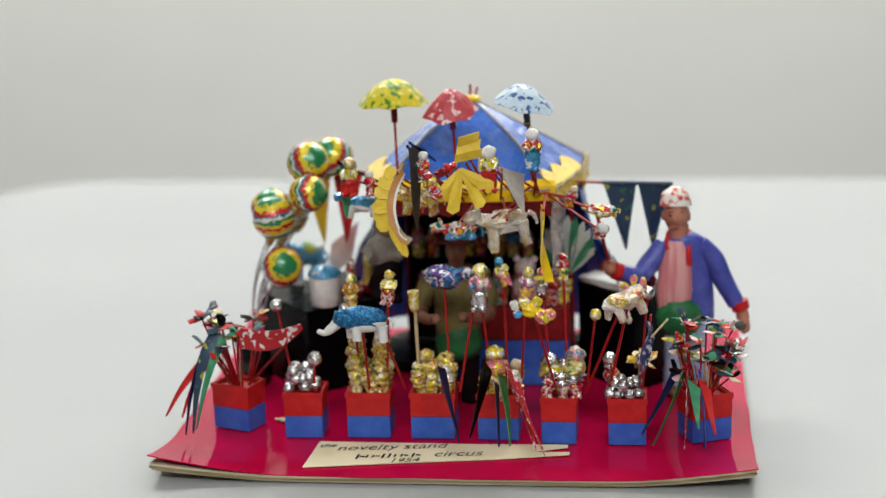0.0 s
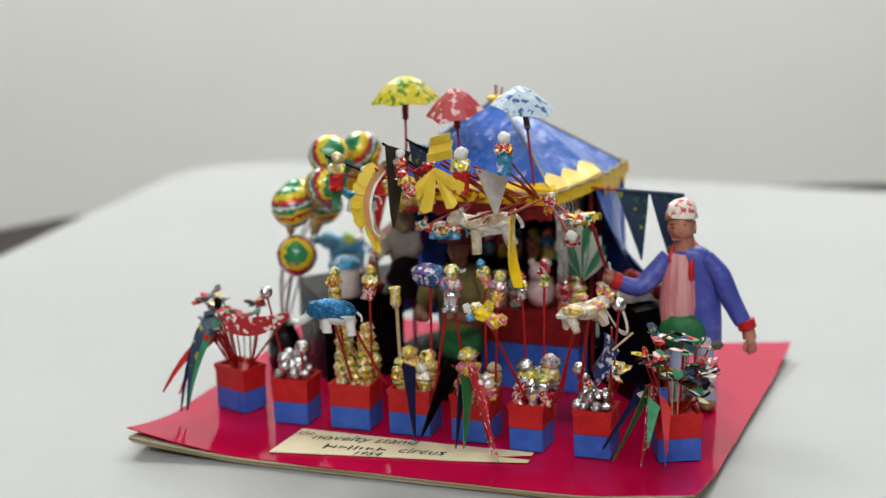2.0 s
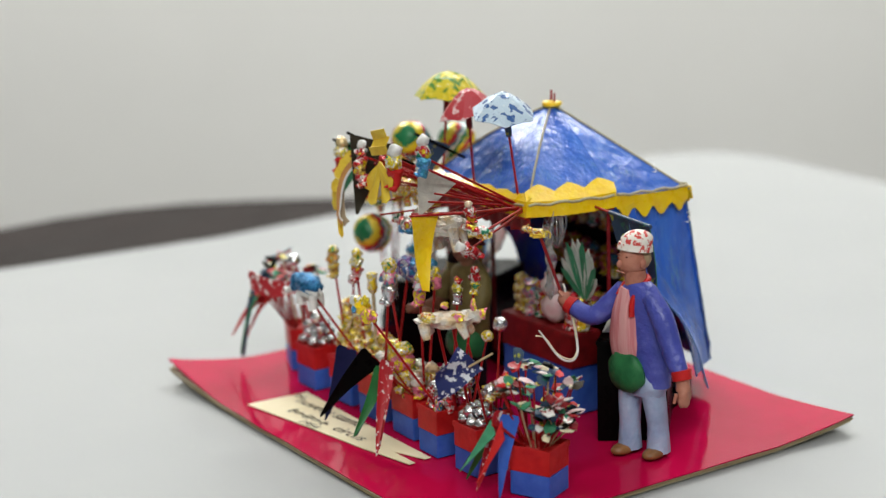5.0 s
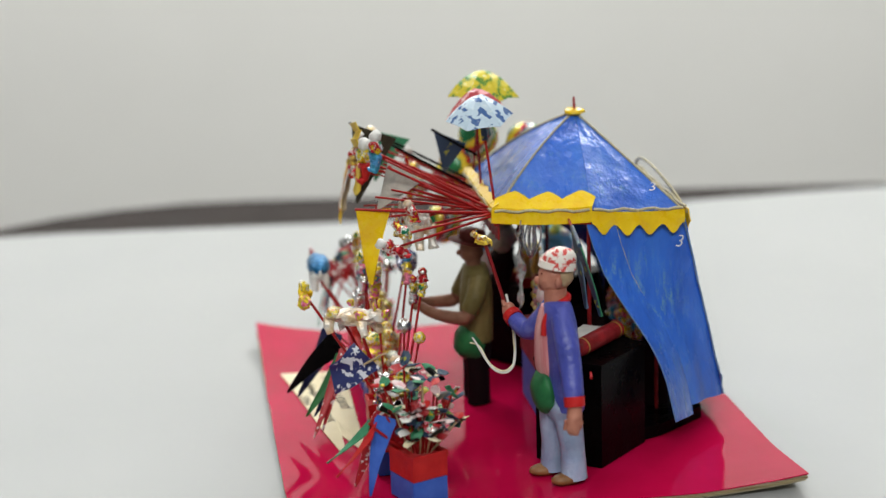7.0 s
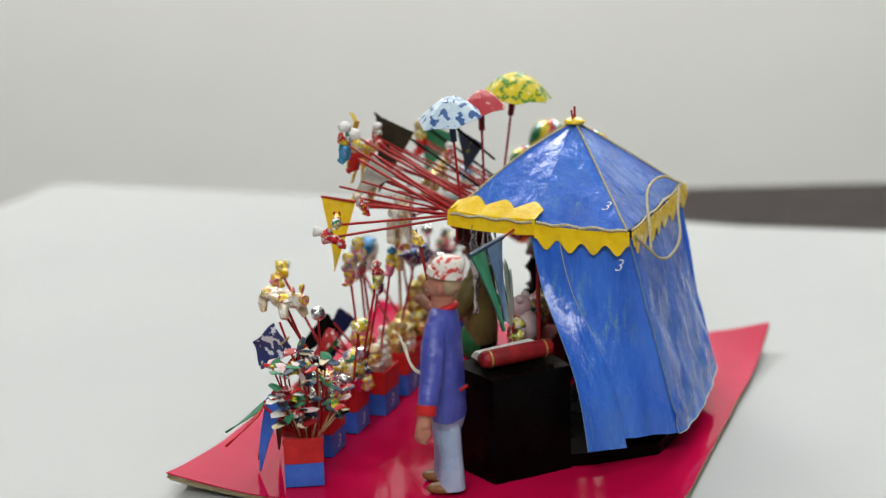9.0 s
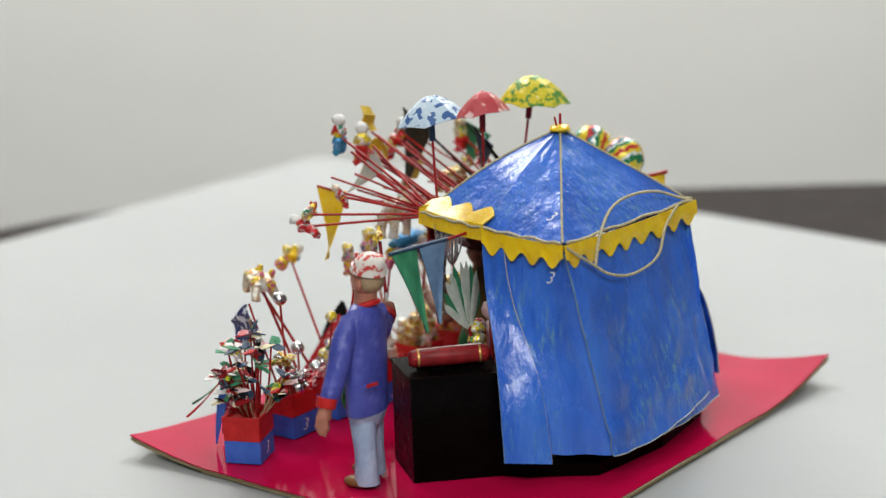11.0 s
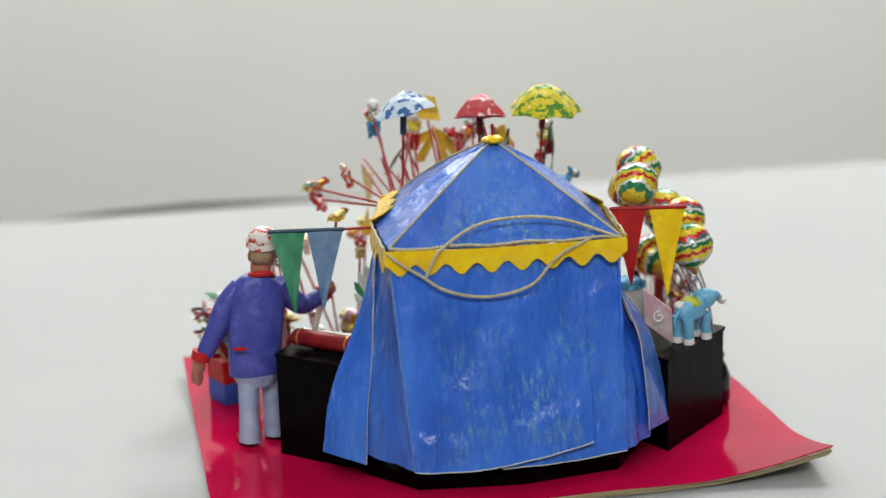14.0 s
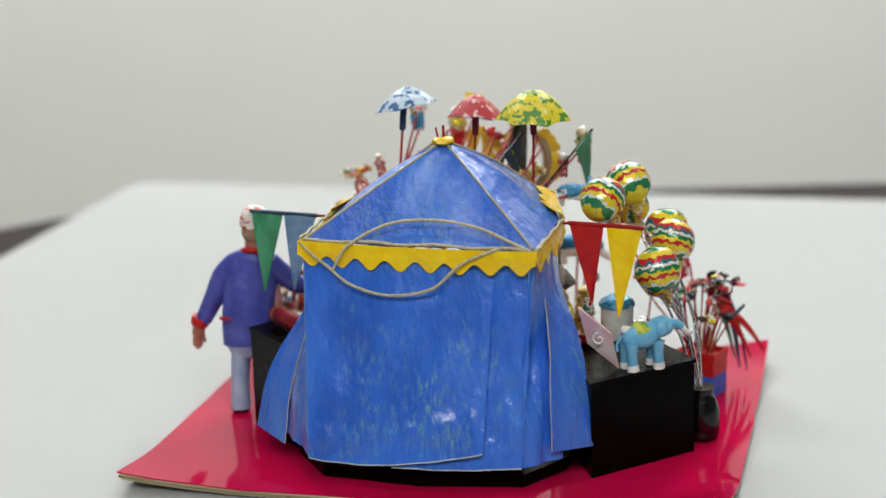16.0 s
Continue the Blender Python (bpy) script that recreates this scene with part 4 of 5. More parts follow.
pennant("pennant", [(40, -52.6, 103.4), (37.7, -37.5, 103), (39.3, -48, 70.5)], "yellow", "yellow painted pennant on a red wire", [(37, 6, 97.5), (39.6, -53, 104)], bend=3.4)
pennant("pennant", [(19.5, -36, 119), (29.5, -22, 112.5), (30.5, -43, 100)], "greycard", "grey card pennant on a red wire", [(33, 6, 99), (19, -37, 120)], bend=0.6)
pennant("pennant", [(-16.5, -47.5, 130), (-13, -28, 123), (-14.8, -47, 93)], "umber", "dark brown card pennant on a wire", [(-8, 6, 99), (-17, -48.5, 130.5)], "black", 0.8)
pennant("pennant", [(-48, -37, 121), (-44, -18, 116), (-47, -35, 96)], "flag_g", "dark green card pennant on a wire", [(-30, 6, 99), (-48.3, -38, 121.5)], "black", 0.8)
pennant("pennant", [(-22, -10, 124), (-17, 4, 118), (-21, -6, 104)], "flag_dk", "dark green card pennant on a wire", [(-14, 10, 112), (-22.5, -11, 124.6)], "black", 0.8)


def fan_headdress():
    t = thing("paper_fan", (-24, -47, 86), "curved card fan edged with yellow paper petals", "paper fan")
    spine = curve([(-21, -40, 121), (-25.5, -46, 114), (-27.5, -49, 105), (-25.5, -51, 97), (-21, -53, 91), (-17.5, -53, 89)], 5)
    inner = [p + Vector((2.4 if k < len(spine) * 0.7 else 2.0, 1.5, 2.5 if k > 15 else 0.4)) for k, p in enumerate(spine)]
    part("card", Shape().cloth([spine, [(a + b) / 2 + Vector((0, -0.8, 0)) for a, b in zip(spine, inner)], inner], 0.5), M["tan"], t, "tan card crescent")
    wire(t, [(-20, 6, 98), (-22, -30, 110), (-22, -46, 119)], 0.5)
    for k in range(9):
        i = 3 + int(k * (len(spine) - 5) / 9)
        p = spine[i]
        d = (spine[i + 1] - spine[i - 1]).normalized()
        o = Vector((-d.z, 0, d.x)) * -1
        if o.x > 0 and k < 6:
            o = -o
        if k >= 6:
            o = Vector((0.15, -0.1, -1)).normalized()
        pts = [p + d * 2.6 - o * 2.5, p + d * 3.4 + o * 2.4, p + d * 2.4 + o * 4.8, p - d * 0.6 + o * 5.5, p - d * 3.0 + o * 3.2, p - d * 2.4 - o * 2.5]
        part("petal", Shape().leaf([v + Vector((0, -0.5 - 0.15 * (k % 2), 0)) for v in pts], 0.35, 0.6, k).crumple(0.5, 4.0, k), M["petal"], t, "yellow paper petal")
    n = len(spine)
    centre = Vector((-18, -49, 104))
    for a, b, m, name in ((0.12, 0.40, "ochre", "orange brown card band"), (0.40, 0.52, "white", "white paper band")):
        rows = []
        for v in (a, (a + b) / 2, b):
            rows.append([p.lerp(Vector((centre.x, p.y, centre.z + 0.5 * (p.z - centre.z))), v * (0.75 if k > n * 0.66 else 1.0)) + Vector((0, -1.6 + 1.5 * v, 0)) for k, p in enumerate(spine)])
        part("band", Shape().cloth(rows, 0.4), M[m], t, name)


fan_headdress()


def petal_spray():
    t = thing("paper_petals", (6, -44, 121), "spray of cut yellow paper petals on a red wire", "paper petals")
    wire(t, [(10, 6, 98), (7, -44, 122)], 0.55)
    for k, (a, L) in enumerate(((232, 15), (258, 18), (300, 17), (330, 15))):
        d = Vector((math.cos(radians(a)), -0.15, math.sin(radians(a))))
        o = Vector((-d.z, 0.2, d.x))
        p = Vector((5, -45.5 - 0.35 * k, 120))
        part("petal", Shape().leaf([p - o * 0.8, p + d * L * 0.5 - o * 2.3, p + d * L - o * 2.8, p + d * (L + 1.2), p + d * L * 0.98 + o * 2.6, p + d * L * 0.5 + o * 2.2, p + o * 0.8], 0.35, 0.9, k).crumple(0.5, 5.0, k), M["petal"], t, "yellow paper petal")


petal_spray()


def paper_bag():
    t = thing("paper_packet", (8, -47, 122), "folded yellow paper packet on a wire", "paper packet")
    wire(t, [(12, 6, 98), (9, -46, 124)], 0.55)
    for k in range(3):
        z0 = 123.2 + 3.6 * k
        a, b = Vector((2.6 + 0.8 * k, -48.5 - 0.8 * (k % 2), z0)), Vector((13.6 - 0.4 * k, -47.0 - 0.8 * (k % 2), z0 + 2.2))
        u = Vector((0.5, 1.6 * (1 if k % 2 else -1), 3.9))
        part("fold", Shape().leaf([a, b, b + u, a + u], 0.4), M["petal"], t, "yellow paper fold")


paper_bag()


# ---- umbrellas ----
def umbrella(top, r, h, n, mat, root, label, turn=0.0, tip=(0, 0), dome=1.6):
    t = thing("paper_umbrella", root, label, "umbrella", "paper umbrellas over the tent")
    top = Vector(top)
    s = Shape()
    rings = []
    for i in range(5):
        f = i / 4
        ring = []
        for k in range(n * 2):
            a = turn + k * math.tau / (n * 2)
            u = (k % 2) / 2
            rr = r * (1 - 0.12 * math.sin(math.pi * u)) * f
            lift = 0.7 * math.sin(math.pi * u) * f ** 2
            x, y = rr * math.cos(a), rr * math.sin(a)
            z = -h * f ** dome + lift + tip[0] * x + tip[1] * y + 0.5 * noise.noise(Vector((x * 0.3, y * 0.3, top.x)))
            ring.append(top + Vector((x, y, z)))
        rings.append(ring + [ring[0]])
    s.cloth(rings, 0.4)
    for f in s.bm.faces:
        f.smooth = False
    part("canopy", s, M[mat], t)
    j = lerp(top, root, 0.42)
    grip = part("handle", Shape().tube([top - Vector((0, 0, 1.0)), lerp(top, root, 0.25), j], [1.2, 1.5, 1.4], 8), M["flag_dk" if mat == "umb_b" else "dred"], t, "thick dark handle")
    wire(grip, [j, root], 0.55)
    return t


umbrella((-33, 15, 148.5), 16.6, 12.0, 7, "umb_y", (-31, 9, 102), "yellow paper umbrella with green marks", 0.3, (0.03, -0.05), 1.9)
umbrella((-6, 6.5, 145), 12.8, 11.0, 6, "umb_r", (-4, 8, 102), "red paper umbrella with white marks", 0.3, (0.04, 0.22), 1.6)
umbrella((27, 3, 147.5), 14.4, 9.5, 6, "umb_b", (30, 8, 102), "pale blue paper umbrella with dark blue marks", 0.5, (-0.20, 0.08), 1.5)


# ---- balloons ----
def balloon(c, r, turn, label):
    t = thing("balloon", (-106, 27, 22), label, "balloon", "balloons on sticks")
    c = Vector(c)
    s = Shape()
    s.ball((0, 0, 0), (r, r, r * 1.02), lump=0.06, n=18, m=14, seed=c.x)
    me = s.mesh("skin", M["balloon"])
    ob = new("skin", me)
    ob.parent = t
    ob.matrix_basis = Matrix.Translation((c - Vector((-106, 27, 22))) * MM) @ Euler([radians(a) for a in turn]).to_matrix().to_4x4()
    ob["label"] = "striped red, yellow and green foil skin"
    d = (Vector((-104, 27, 30)) - c).normalized()
    neck = part("neck", Shape().tube([c + d * r * 0.86, c + d * r * 1.2, c + d * r * 1.6], [r * 0.42, r * 0.26, r * 0.12], 10), M["gold"], t, "gathered gold neck")
    wire(neck, [c + d * r * 1.5, c.lerp(Vector((-106, 27, 30)), 0.6) + Vector((-3, 0, -3)), (-106 + (c.x + 85) * 0.06, 27 + (c.y - 20) * 0.1, 22)], 0.5, "silver", "thin bare stick")


for k, (c, r, turn) in enumerate((((-85, 2, 64.5), 9.6, (70, 10, 20)), ((-88.8, 7, 86.4), 9.8, (8, -6, 0)), ((-93.5, 24.5, 86.5), 9.4, (25, -10, 0)),
                                  ((-89.6, 44, 79), 9.8, (10, 12, 0)), ((-74, 19, 109.5), 9.8, (60, 20, 30)), ((-66.5, 41, 107.5), 9.6, (50, -30, 0)), ((-72.5, 8, 97.5), 8.8, (80, 0, 60)))):
    balloon(c, r, turn, "foil balloon striped red, yellow, white and green")

vase = Shape()
vase.tube([(-106, 27, 0.4), (-106, 27, 2), (-106, 27, 13), (-106, 27, 18), (-106, 27, 20), (-106, 27, 23)], [7.4, 8.2, 8.2, 6.4, 5.2, 5.8], 18)
whole("bottle", vase, M["gloss_black"], (-106, 27, 0.3), "glossy black bottle holding the balloon sticks", "bottle")


# ---- goods on the counters ----
def roll_of_paper():
    t = thing("paper_roll", (68, 46, 46.2), "dark red roll of paper tied at its ends", "paper roll")
    a, b = Vector((83, 32, 49.6)), Vector((59.5, 55.5, 50.2))
    part("roll", Shape().tube([a, a.lerp(b, 0.05), a.lerp(b, 0.5), a.lerp(b, 0.95), b], [2.6, 3.7, 3.9, 3.7, 2.6], 16), M["dred"], t)
    for f in (0.12, 0.88):
        part("tie", Shape().tube([a.lerp(b, f - 0.012), a.lerp(b, f + 0.012)], [3.9, 3.9], 12), M["brass"], t, "gold tie")
    for k in range(7):
        o = Vector((0.707, 0.707, 0)) * math.cos(k * 0.55 - 0.3) * 3.3 + Vector((0, 0, 1)) * math.sin(k * 0.55 - 0.3) * 3.3
        part("strip", Shape().tube([a.lerp(b, 0.06) + o, a.lerp(b, 0.94) + o], 0.45, 5), M["red"], t, "red paper strip")
    p = thing("paper_stack", (63, 36, 46.2), "stack of white papers on the black counter", "papers")
    for k in range(4):
        part("sheet_of_paper", Shape().box((64 - 0.3 * k, 38 + 0.4 * k, 46.6 + 0.8 * k), (13, 28, 0.6), (0, 0, 43 + 3 * k), bevel=0.1), M["white"], p)


roll_of_paper()


def kite():
    t = thing("diamond_card", (-73, 59.5, 41.2), "pale pink diamond card with a white swirl leaning on a counter", "card")
    top, bot, c = Vector((-60.5, 69, 69)), Vector((-76, 62, 41.3)), Vector((-68.5, 65.5, 55))
    side = Vector((-0.75, 0.35, 0.45)).normalized()
    part("card", Shape().leaf([top, c + side * 6.5, bot, c - side * 6.5], 0.9), M["pinkkite"], t)
    part("swirl", Shape().tube(curve([c + Vector((0.5 * k ** 0.8 * math.cos(k * 0.9), 1.3, 0.5 * k ** 0.8 * math.sin(k * 0.9))) for k in range(1, 11)], 3), 0.4, 5), M["white"], t, "white painted swirl")


kite()


def counter_elephant():
    s = Shape()
    e = Euler((0, 0, radians(212))).to_matrix()
    q = lambda x, y, z: Vector((-85, 60, 53)) + e @ Vector((x, y, z))
    s.use(0).ball(q(0, 0, 2), (9.2, 5.2, 5.4), (0, -6, 212), lump=0.15, n=14, m=10)
    s.ball(q(9.2, 0, 5.0), (5.0, 4.2, 4.4), lump=0.15, n=12)
    s.tube(curve([q(11.5, 0, 5.4), q(15.0, 0, 5.6), q(18.0, 0, 3.8)], 4), spread([2.7, 2.1, 1.6], 9), 9)
    s.use(1).tube(curve([q(17.6, 0, 4.1), q(19.6, 0, 1.8), q(21.2, 0.3, 0.6), q(23.2, 0.4, 1.6)], 4), spread([1.6, 1.4, 1.1, 0.8], 13), 8)
    for x, y in ((5.6, 2.6), (6.2, -2.6), (-6.0, 2.6), (-5.4, -2.6)):
        s.use(0).tube([q(x, y, 0), q(x, y * 1.1, -5), q(x + 0.3, y * 1.1, -9.2)], [2.9, 2.2, 2.2], 10)
        s.use(1).tube([q(x + 0.3, y * 1.1, -9.0), q(x + 0.4, y * 1.1, -11.6)], [2.4, 2.6], 10)
    for sy in (-1, 1):
        s.use(0).ball(q(7.4, 4.2 * sy, 5.0), (2.6, 0.8, 3.0), (0, 20, 212), lump=0.2)
    s.use(2).ball(q(-0.6, 0, 4.4), (4.6, 4.9, 3.6), (0, -6, 212), lump=0.35, n=12)
    s.use(1).ball(q(-6.4, 1.4, 5.0), (2.4, 2.6, 1.8), lump=0.4)
    s.use(0).tube(curve([q(-8.6, 0, 3), q(-10.8, 0, 0), q(-10.6, 0, -3.4)], 3), 0.6, 6)
    whole("toy_elephant", s.crumple(0.35, 3.0, 2.0, False), [M["sky"], M["white"], M["rug"]], (-85, 60, 41.2), "sky blue toy elephant with a yellow green rug and white feet", "toy animal")


counter_elephant()
s = Shape()
s.use(0).tube([(-69, 20, 41.2), (-69, 20, 42), (-69, 20, 55), (-69, 20, 56)], [6.2, 6.8, 7.2, 6.8], 18)
s.use(1).tube([(-69, 20, 56), (-69, 20, 58), (-69, 20, 60)], [8.0, 7.4, 4.0], 18)
whole("lidded_cup", s, [M["white"], M["foil_bw"]], (-69, 20, 41.2), "white cup with a blue foil lid on the black counter", "cup")
for x, y, mt in ((-52, 42, "foil_yw"), (-58, 30, "foil_rg"), (-46, 36, "gold")):
    t = thing("gold_pot", (x, y, 41.2), "small red and gold pot with a foil top", "pot", "small pots on the counter")
    part("bowl", Shape().tube([(x, y, 41.2), (x, y, 43), (x, y, 46)], [3.4, 4.6, 5.2], 14), M["dred"], t, "dark red bowl")
    part("stem", Shape().tube([(x, y, 46), (x, y, 49), (x, y, 54)], [3.6, 2.4, 2.0], 12), M["brass"], t, "gold neck")
    part("top", Shape().ball((x, y, 57), (2.4, 2.4, 4.4), lump=0.5, seed=x), M[mt], t)

# inside the tent
t = thing("stall_front", (18, 34, 0.3), "low stall painted red above blue inside the tent", "stall")
part("lower_half", Shape().box((18, 34, 11.3), (52, 16, 22), bevel=0.5), M["blue"], t, "blue painted lower half")
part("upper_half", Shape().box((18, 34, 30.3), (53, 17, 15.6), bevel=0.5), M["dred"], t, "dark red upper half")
part("gold_mark", Shape().leaf([(30, 25.6, 5), (34, 25.6, 5), (32, 25.6, 16)], 0.3), M["yellow"], t, "small yellow triangle")
t = thing("shelf", (0, 76, 5.6), "dark shelves with small toys inside the tent", "shelf")
for z in (28, 50, 72):
    part("board", Shape().box((0, 77, z), (74, 10, 1.2), bevel=0.2), M["darkcloth"], t)
for x in (-36, 36):
    part("upright", Shape().box((x, 77, 47.8), (1.4, 10, 84), bevel=0.2), M["darkcloth"], t)
part("backing", Shape().box((0, 82.5, 47.8), (74, 0.9, 84), bevel=0), M["darkcloth"], t)
MIX = ["foil_mix", "foil_rg", "foil_rw", "foil_yw", "foil_bw", "foil_pk", "gold"]
for z in (28.7, 50.7, 72.7):
    for k in range(9):
        x = -31 + k * 7.7 + random.uniform(-1, 1)
        m = random.choice(MIX), random.choice(MIX), random.choice(MIX)
        h = random.uniform(12, 16)
        whole("toy_doll", clown_shape((x, 74.5, z + h * 0.45), h, m, (0, 0, random.uniform(-20, 20)), x + z, 1.15), [M[i] for i in m], (x, 74.5, z), "small painted foil doll on a dark shelf", "toy figure", "dolls on the shelves")
whole("toy_bear", Shape().ball((24, 34, 46), (7, 6, 8), lump=0.3).ball((24, 32, 56), (5, 5, 5), lump=0.3).ball((20, 33, 60), 1.8).ball((28, 33, 60), 1.8), M["pinkkite"], (24, 34, 38.2), "white and pink toy bear on the stall", "toy animal")
for x, y, z, m in ((4, 33, 38.2, "foil_mix"), (12, 34, 38.2, "foil_rg"), (36, 33, 38.2, "foil_rw"), (41, 36, 38.2, "foil_yw"), (-4, 34, 38.2, "gold")):
    whole("toy_doll", clown_shape((x, y, z + 8), 17, (m, m, m), (0, 0, 0), x, 1.2), [M[m]] * 3, (x, y, z), "painted foil doll on the red stall", "toy figure", "dolls on the stall")
t = thing("feather_plume", (44, 36, 46.2), "upright plume of pale and green feathers", "feather plume")
for k in range(11):
    a = radians(-48 + k * 9.6)
    d = Vector((math.sin(a) * 0.8, -0.15, math.cos(a)))
    o = Vector((d.z, 0, -d.x))
    p = Vector((44, 34 + 0.3 * (k % 3), 52))
    L = 30 - 0.35 * (k - 5) ** 2
    part("feather", Shape().leaf([p, p + d * L * 0.4 - o * 1.7, p + d * L * 0.85 - o * 1.9, p + d * L, p + d * L * 0.85 + o * 1.9, p + d * L * 0.4 + o * 1.7], 0.3, 1.0, k), M["feather" if k % 3 else "flag_g"], t)
part("stem", Shape().tube([(44, 36, 46.2), (44, 34, 54)], 1.0, 6), M["dred"], t)
rows = []
for i in range(15):
    v = i / 14
    rows.append([(40 + 3.6 * (j - 2) / 2 * (1 - 0.45 * v) + 0.9 * noise.noise(Vector((j * 0.9, i * 0.7, 2))), 17 + 3 * noise.noise(Vector((j * 0.9, i * 0.6, 7))), 96 - 40 * v) for j in range(5)])
whole("foil_strip", Shape().cloth(rows, 0.4), M["silver"], (40, 17, 96), "crumpled silver foil strip hanging from the eave", "foil strip")
t = thing("wire_whisk", (38, 25, 97), "loops of bright silver wire hanging under the eave", "wire loops")
for k in range(5):
    o = Vector((math.cos(k * 1.25) * 4.2, math.sin(k * 1.25) * 4.2, 0))
    c = Vector((39, 22, 97))
    part("loop", Shape().tube(curve([c, c + o + Vector((0, 0, -5)), c + o * 0.9 + Vector((0, 0, -12)), c + Vector((0, 0, -19)), c - o * 0.6 + Vector((0, 0, -11)), c], 5), 0.42, 6), M["silver"], t)
s = clown_shape((-40, 24, 62), 42, ("tan", "greycard", "darkcloth"), (0, 0, 0), 41, 0.9)
whole("toy_monkey", s, [M["tan"], M["greycard"], M["darkcloth"]], (-40, 24, 43), "dim grey brown toy figure standing beside the tent", "toy figure")


# ---- pennants at the tent's sides ----
def pair(rod, tops, tips, mats, rodmat, label):
    t = thing("pennant_pair", rod[0], label, "pennants", "pennant pairs")
    part("rod", Shape().tube([rod[1], rod[2]], 0.95, 7), M[rodmat], t)
    wire(t, [rod[0], rod[1]], 0.6)
    for (a, b), c, m in zip(tops, tips, mats):
        rows = []
        for i in range(8):
            v = i / 7
            rows.append([Vector(a).lerp(Vector(b), j / 4).lerp(Vector(c), v * 0.97) + Vector((0, 0.8 * math.sin(v * 3.0 + j), 0)) for j in range(5)])
        part("cloth", Shape().cloth(rows, 0.4), M[m[0]], t)
        part("painted_side", Shape().cloth([[p + Vector((0, -0.45, 0)) for p in r] for r in rows], 0.2), M[m[1]], t, "painted side")


pair([(46, 37, 96), (60, 35.5, 95.8), (92, 31.5, 96)], [((91, 32, 95.4), (76.5, 33.5, 95.4)), ((75.5, 33.5, 95.4), (60.5, 36, 95.4))], [(83, 43, 62), (70.7, 39.5, 62)],
     [("flag_g", "flag_dk"), ("flag_b", "flag_dk")], "flag_dk", "green and grey blue pennants on a rod")
pair([(-46, 45, 97), (-53, 46.5, 98.5), (-85, 53, 98.7)], [((-53.5, 46.8, 98), (-68, 49.8, 98)), ((-69.5, 50, 98), (-84.5, 53, 98))], [(-62.5, 46, 63.5), (-75.2, 57, 60.5)],
     [("red", "red"), ("yellow", "yellow")], "wire", "red and yellow pennants on a rod")

# ---- what the standing figurine holds ----
t = thing("bird_stick", (65, 6, 62), "yellow foil bird on a dark red stick", "toy bird")
wire(t, [(66.5, 7.5, 58), (63.5, 4, 72), (59.8, -1, 90)], 0.75, "dred")
part("bird", animal_shape((59.5, -2, 92.5), 215, 10, leg=0.15, neck=0.15, seed=43), [M["gold"], M["petal"]], t, "yellow and orange foil bird")
t = thing("crook", (66, 7.5, 62), "bent white twisted wire held by the figurine", "stick")
part("shaft", Shape().tube(curve([(64.4, 6.2, 70), (65.6, 7.4, 63), (68.5, 8.6, 52), (72, 7.5, 42), (73, 3.5, 38.6), (71.5, -2, 41), (67.4, -7.7, 51), (67, -9, 53)], 6), spread([0.5, 0.55, 0.6, 0.6, 0.55, 0.5, 0.4, 0.3], 43), 7), M["white"], t)
part("twist", Shape().tube(curve([(66.8, 8.2, 60), (69.4, 8.0, 52), (71.4, 7.8, 43), (73.6, 3.0, 39.6), (71.0, -2.4, 42.4), (67.6, -6.0, 49), (65.6, -9.8, 50.4)], 6), 0.32, 6), M["cream"], t)


# ---- what stands in the row of boxes ----
def ball_heap(bx, by, n, label, seed):
    rnd = random.Random(seed)
    spots = []
    while len(spots) < n:
        layer = len(spots) // 8
        p = Vector((bx + rnd.uniform(-6.4, 6.4) * (1 - 0.2 * layer), by + rnd.uniform(-6.2, 6.2) * (1 - 0.2 * layer), 21.6 + layer * 3.6 + rnd.uniform(0, 0.8)))
        if all((p - q).length > 3.9 for q in spots) or rnd.random() < 0.03:
            spots.append(p)
    for p in spots:
        r = rnd.uniform(2.2, 3.0)
        whole("foil_ball", Shape().ball(p, r, lump=0.18, n=12, m=9, seed=p.x), M["silver"], p - Vector((0, 0, r)), label, "foil ball", "foil balls in the boxes")


ball_heap(-68.4, -39.8, 19, "small crumpled silver foil ball heaped in a box", 3)
ball_heap(72.5, -43.8, 16, "small crumpled silver foil ball heaped in a box", 8)


def ball_stick(c, r, root, mat="silver"):
    t = thing("ball_stick", root, "silver foil ball on a thin red stick", "foil ball", "foil balls on sticks")
    part("ball", Shape().ball(c, r, lump=0.12, n=14, m=10, seed=c[0]), M[mat], t)
    wire(t, [root, c], 0.5)


ball_stick((-76.8, -46, 60.5), 2.9, (-72, -40, 22))
ball_stick((-61.5, -44, 35.5), 3.3, (-63, -42, 22))
ball_stick((-50, -30, 54), 2.7, (-46, -34, 20))
ball_stick((82.5, -39, 64.5), 3.1, (79, -40, 22))
ball_stick((66.5, -45, 37), 3.0, (68, -43, 22))
ball_stick((80, -43, 36), 3.1, (79, -42, 22))
ball_stick((60, -30, 52), 2.6, (56, -36, 20), "foil_yw")


def doll_heap(spots, mats, label, seed):
    rnd = random.Random(seed)
    for x, y, z, h in spots:
        m = [rnd.choice(mats) for _ in range(3)]
        whole("foil_doll", clown_shape((x, y, z + h * 0.42), h, m, (rnd.uniform(-12, 12), rnd.uniform(-14, 14), rnd.uniform(-60, 60)), x + seed, 1.35), [M[i] for i in m],
              (x, y, z), label, "toy figure", "foil dolls in the boxes")


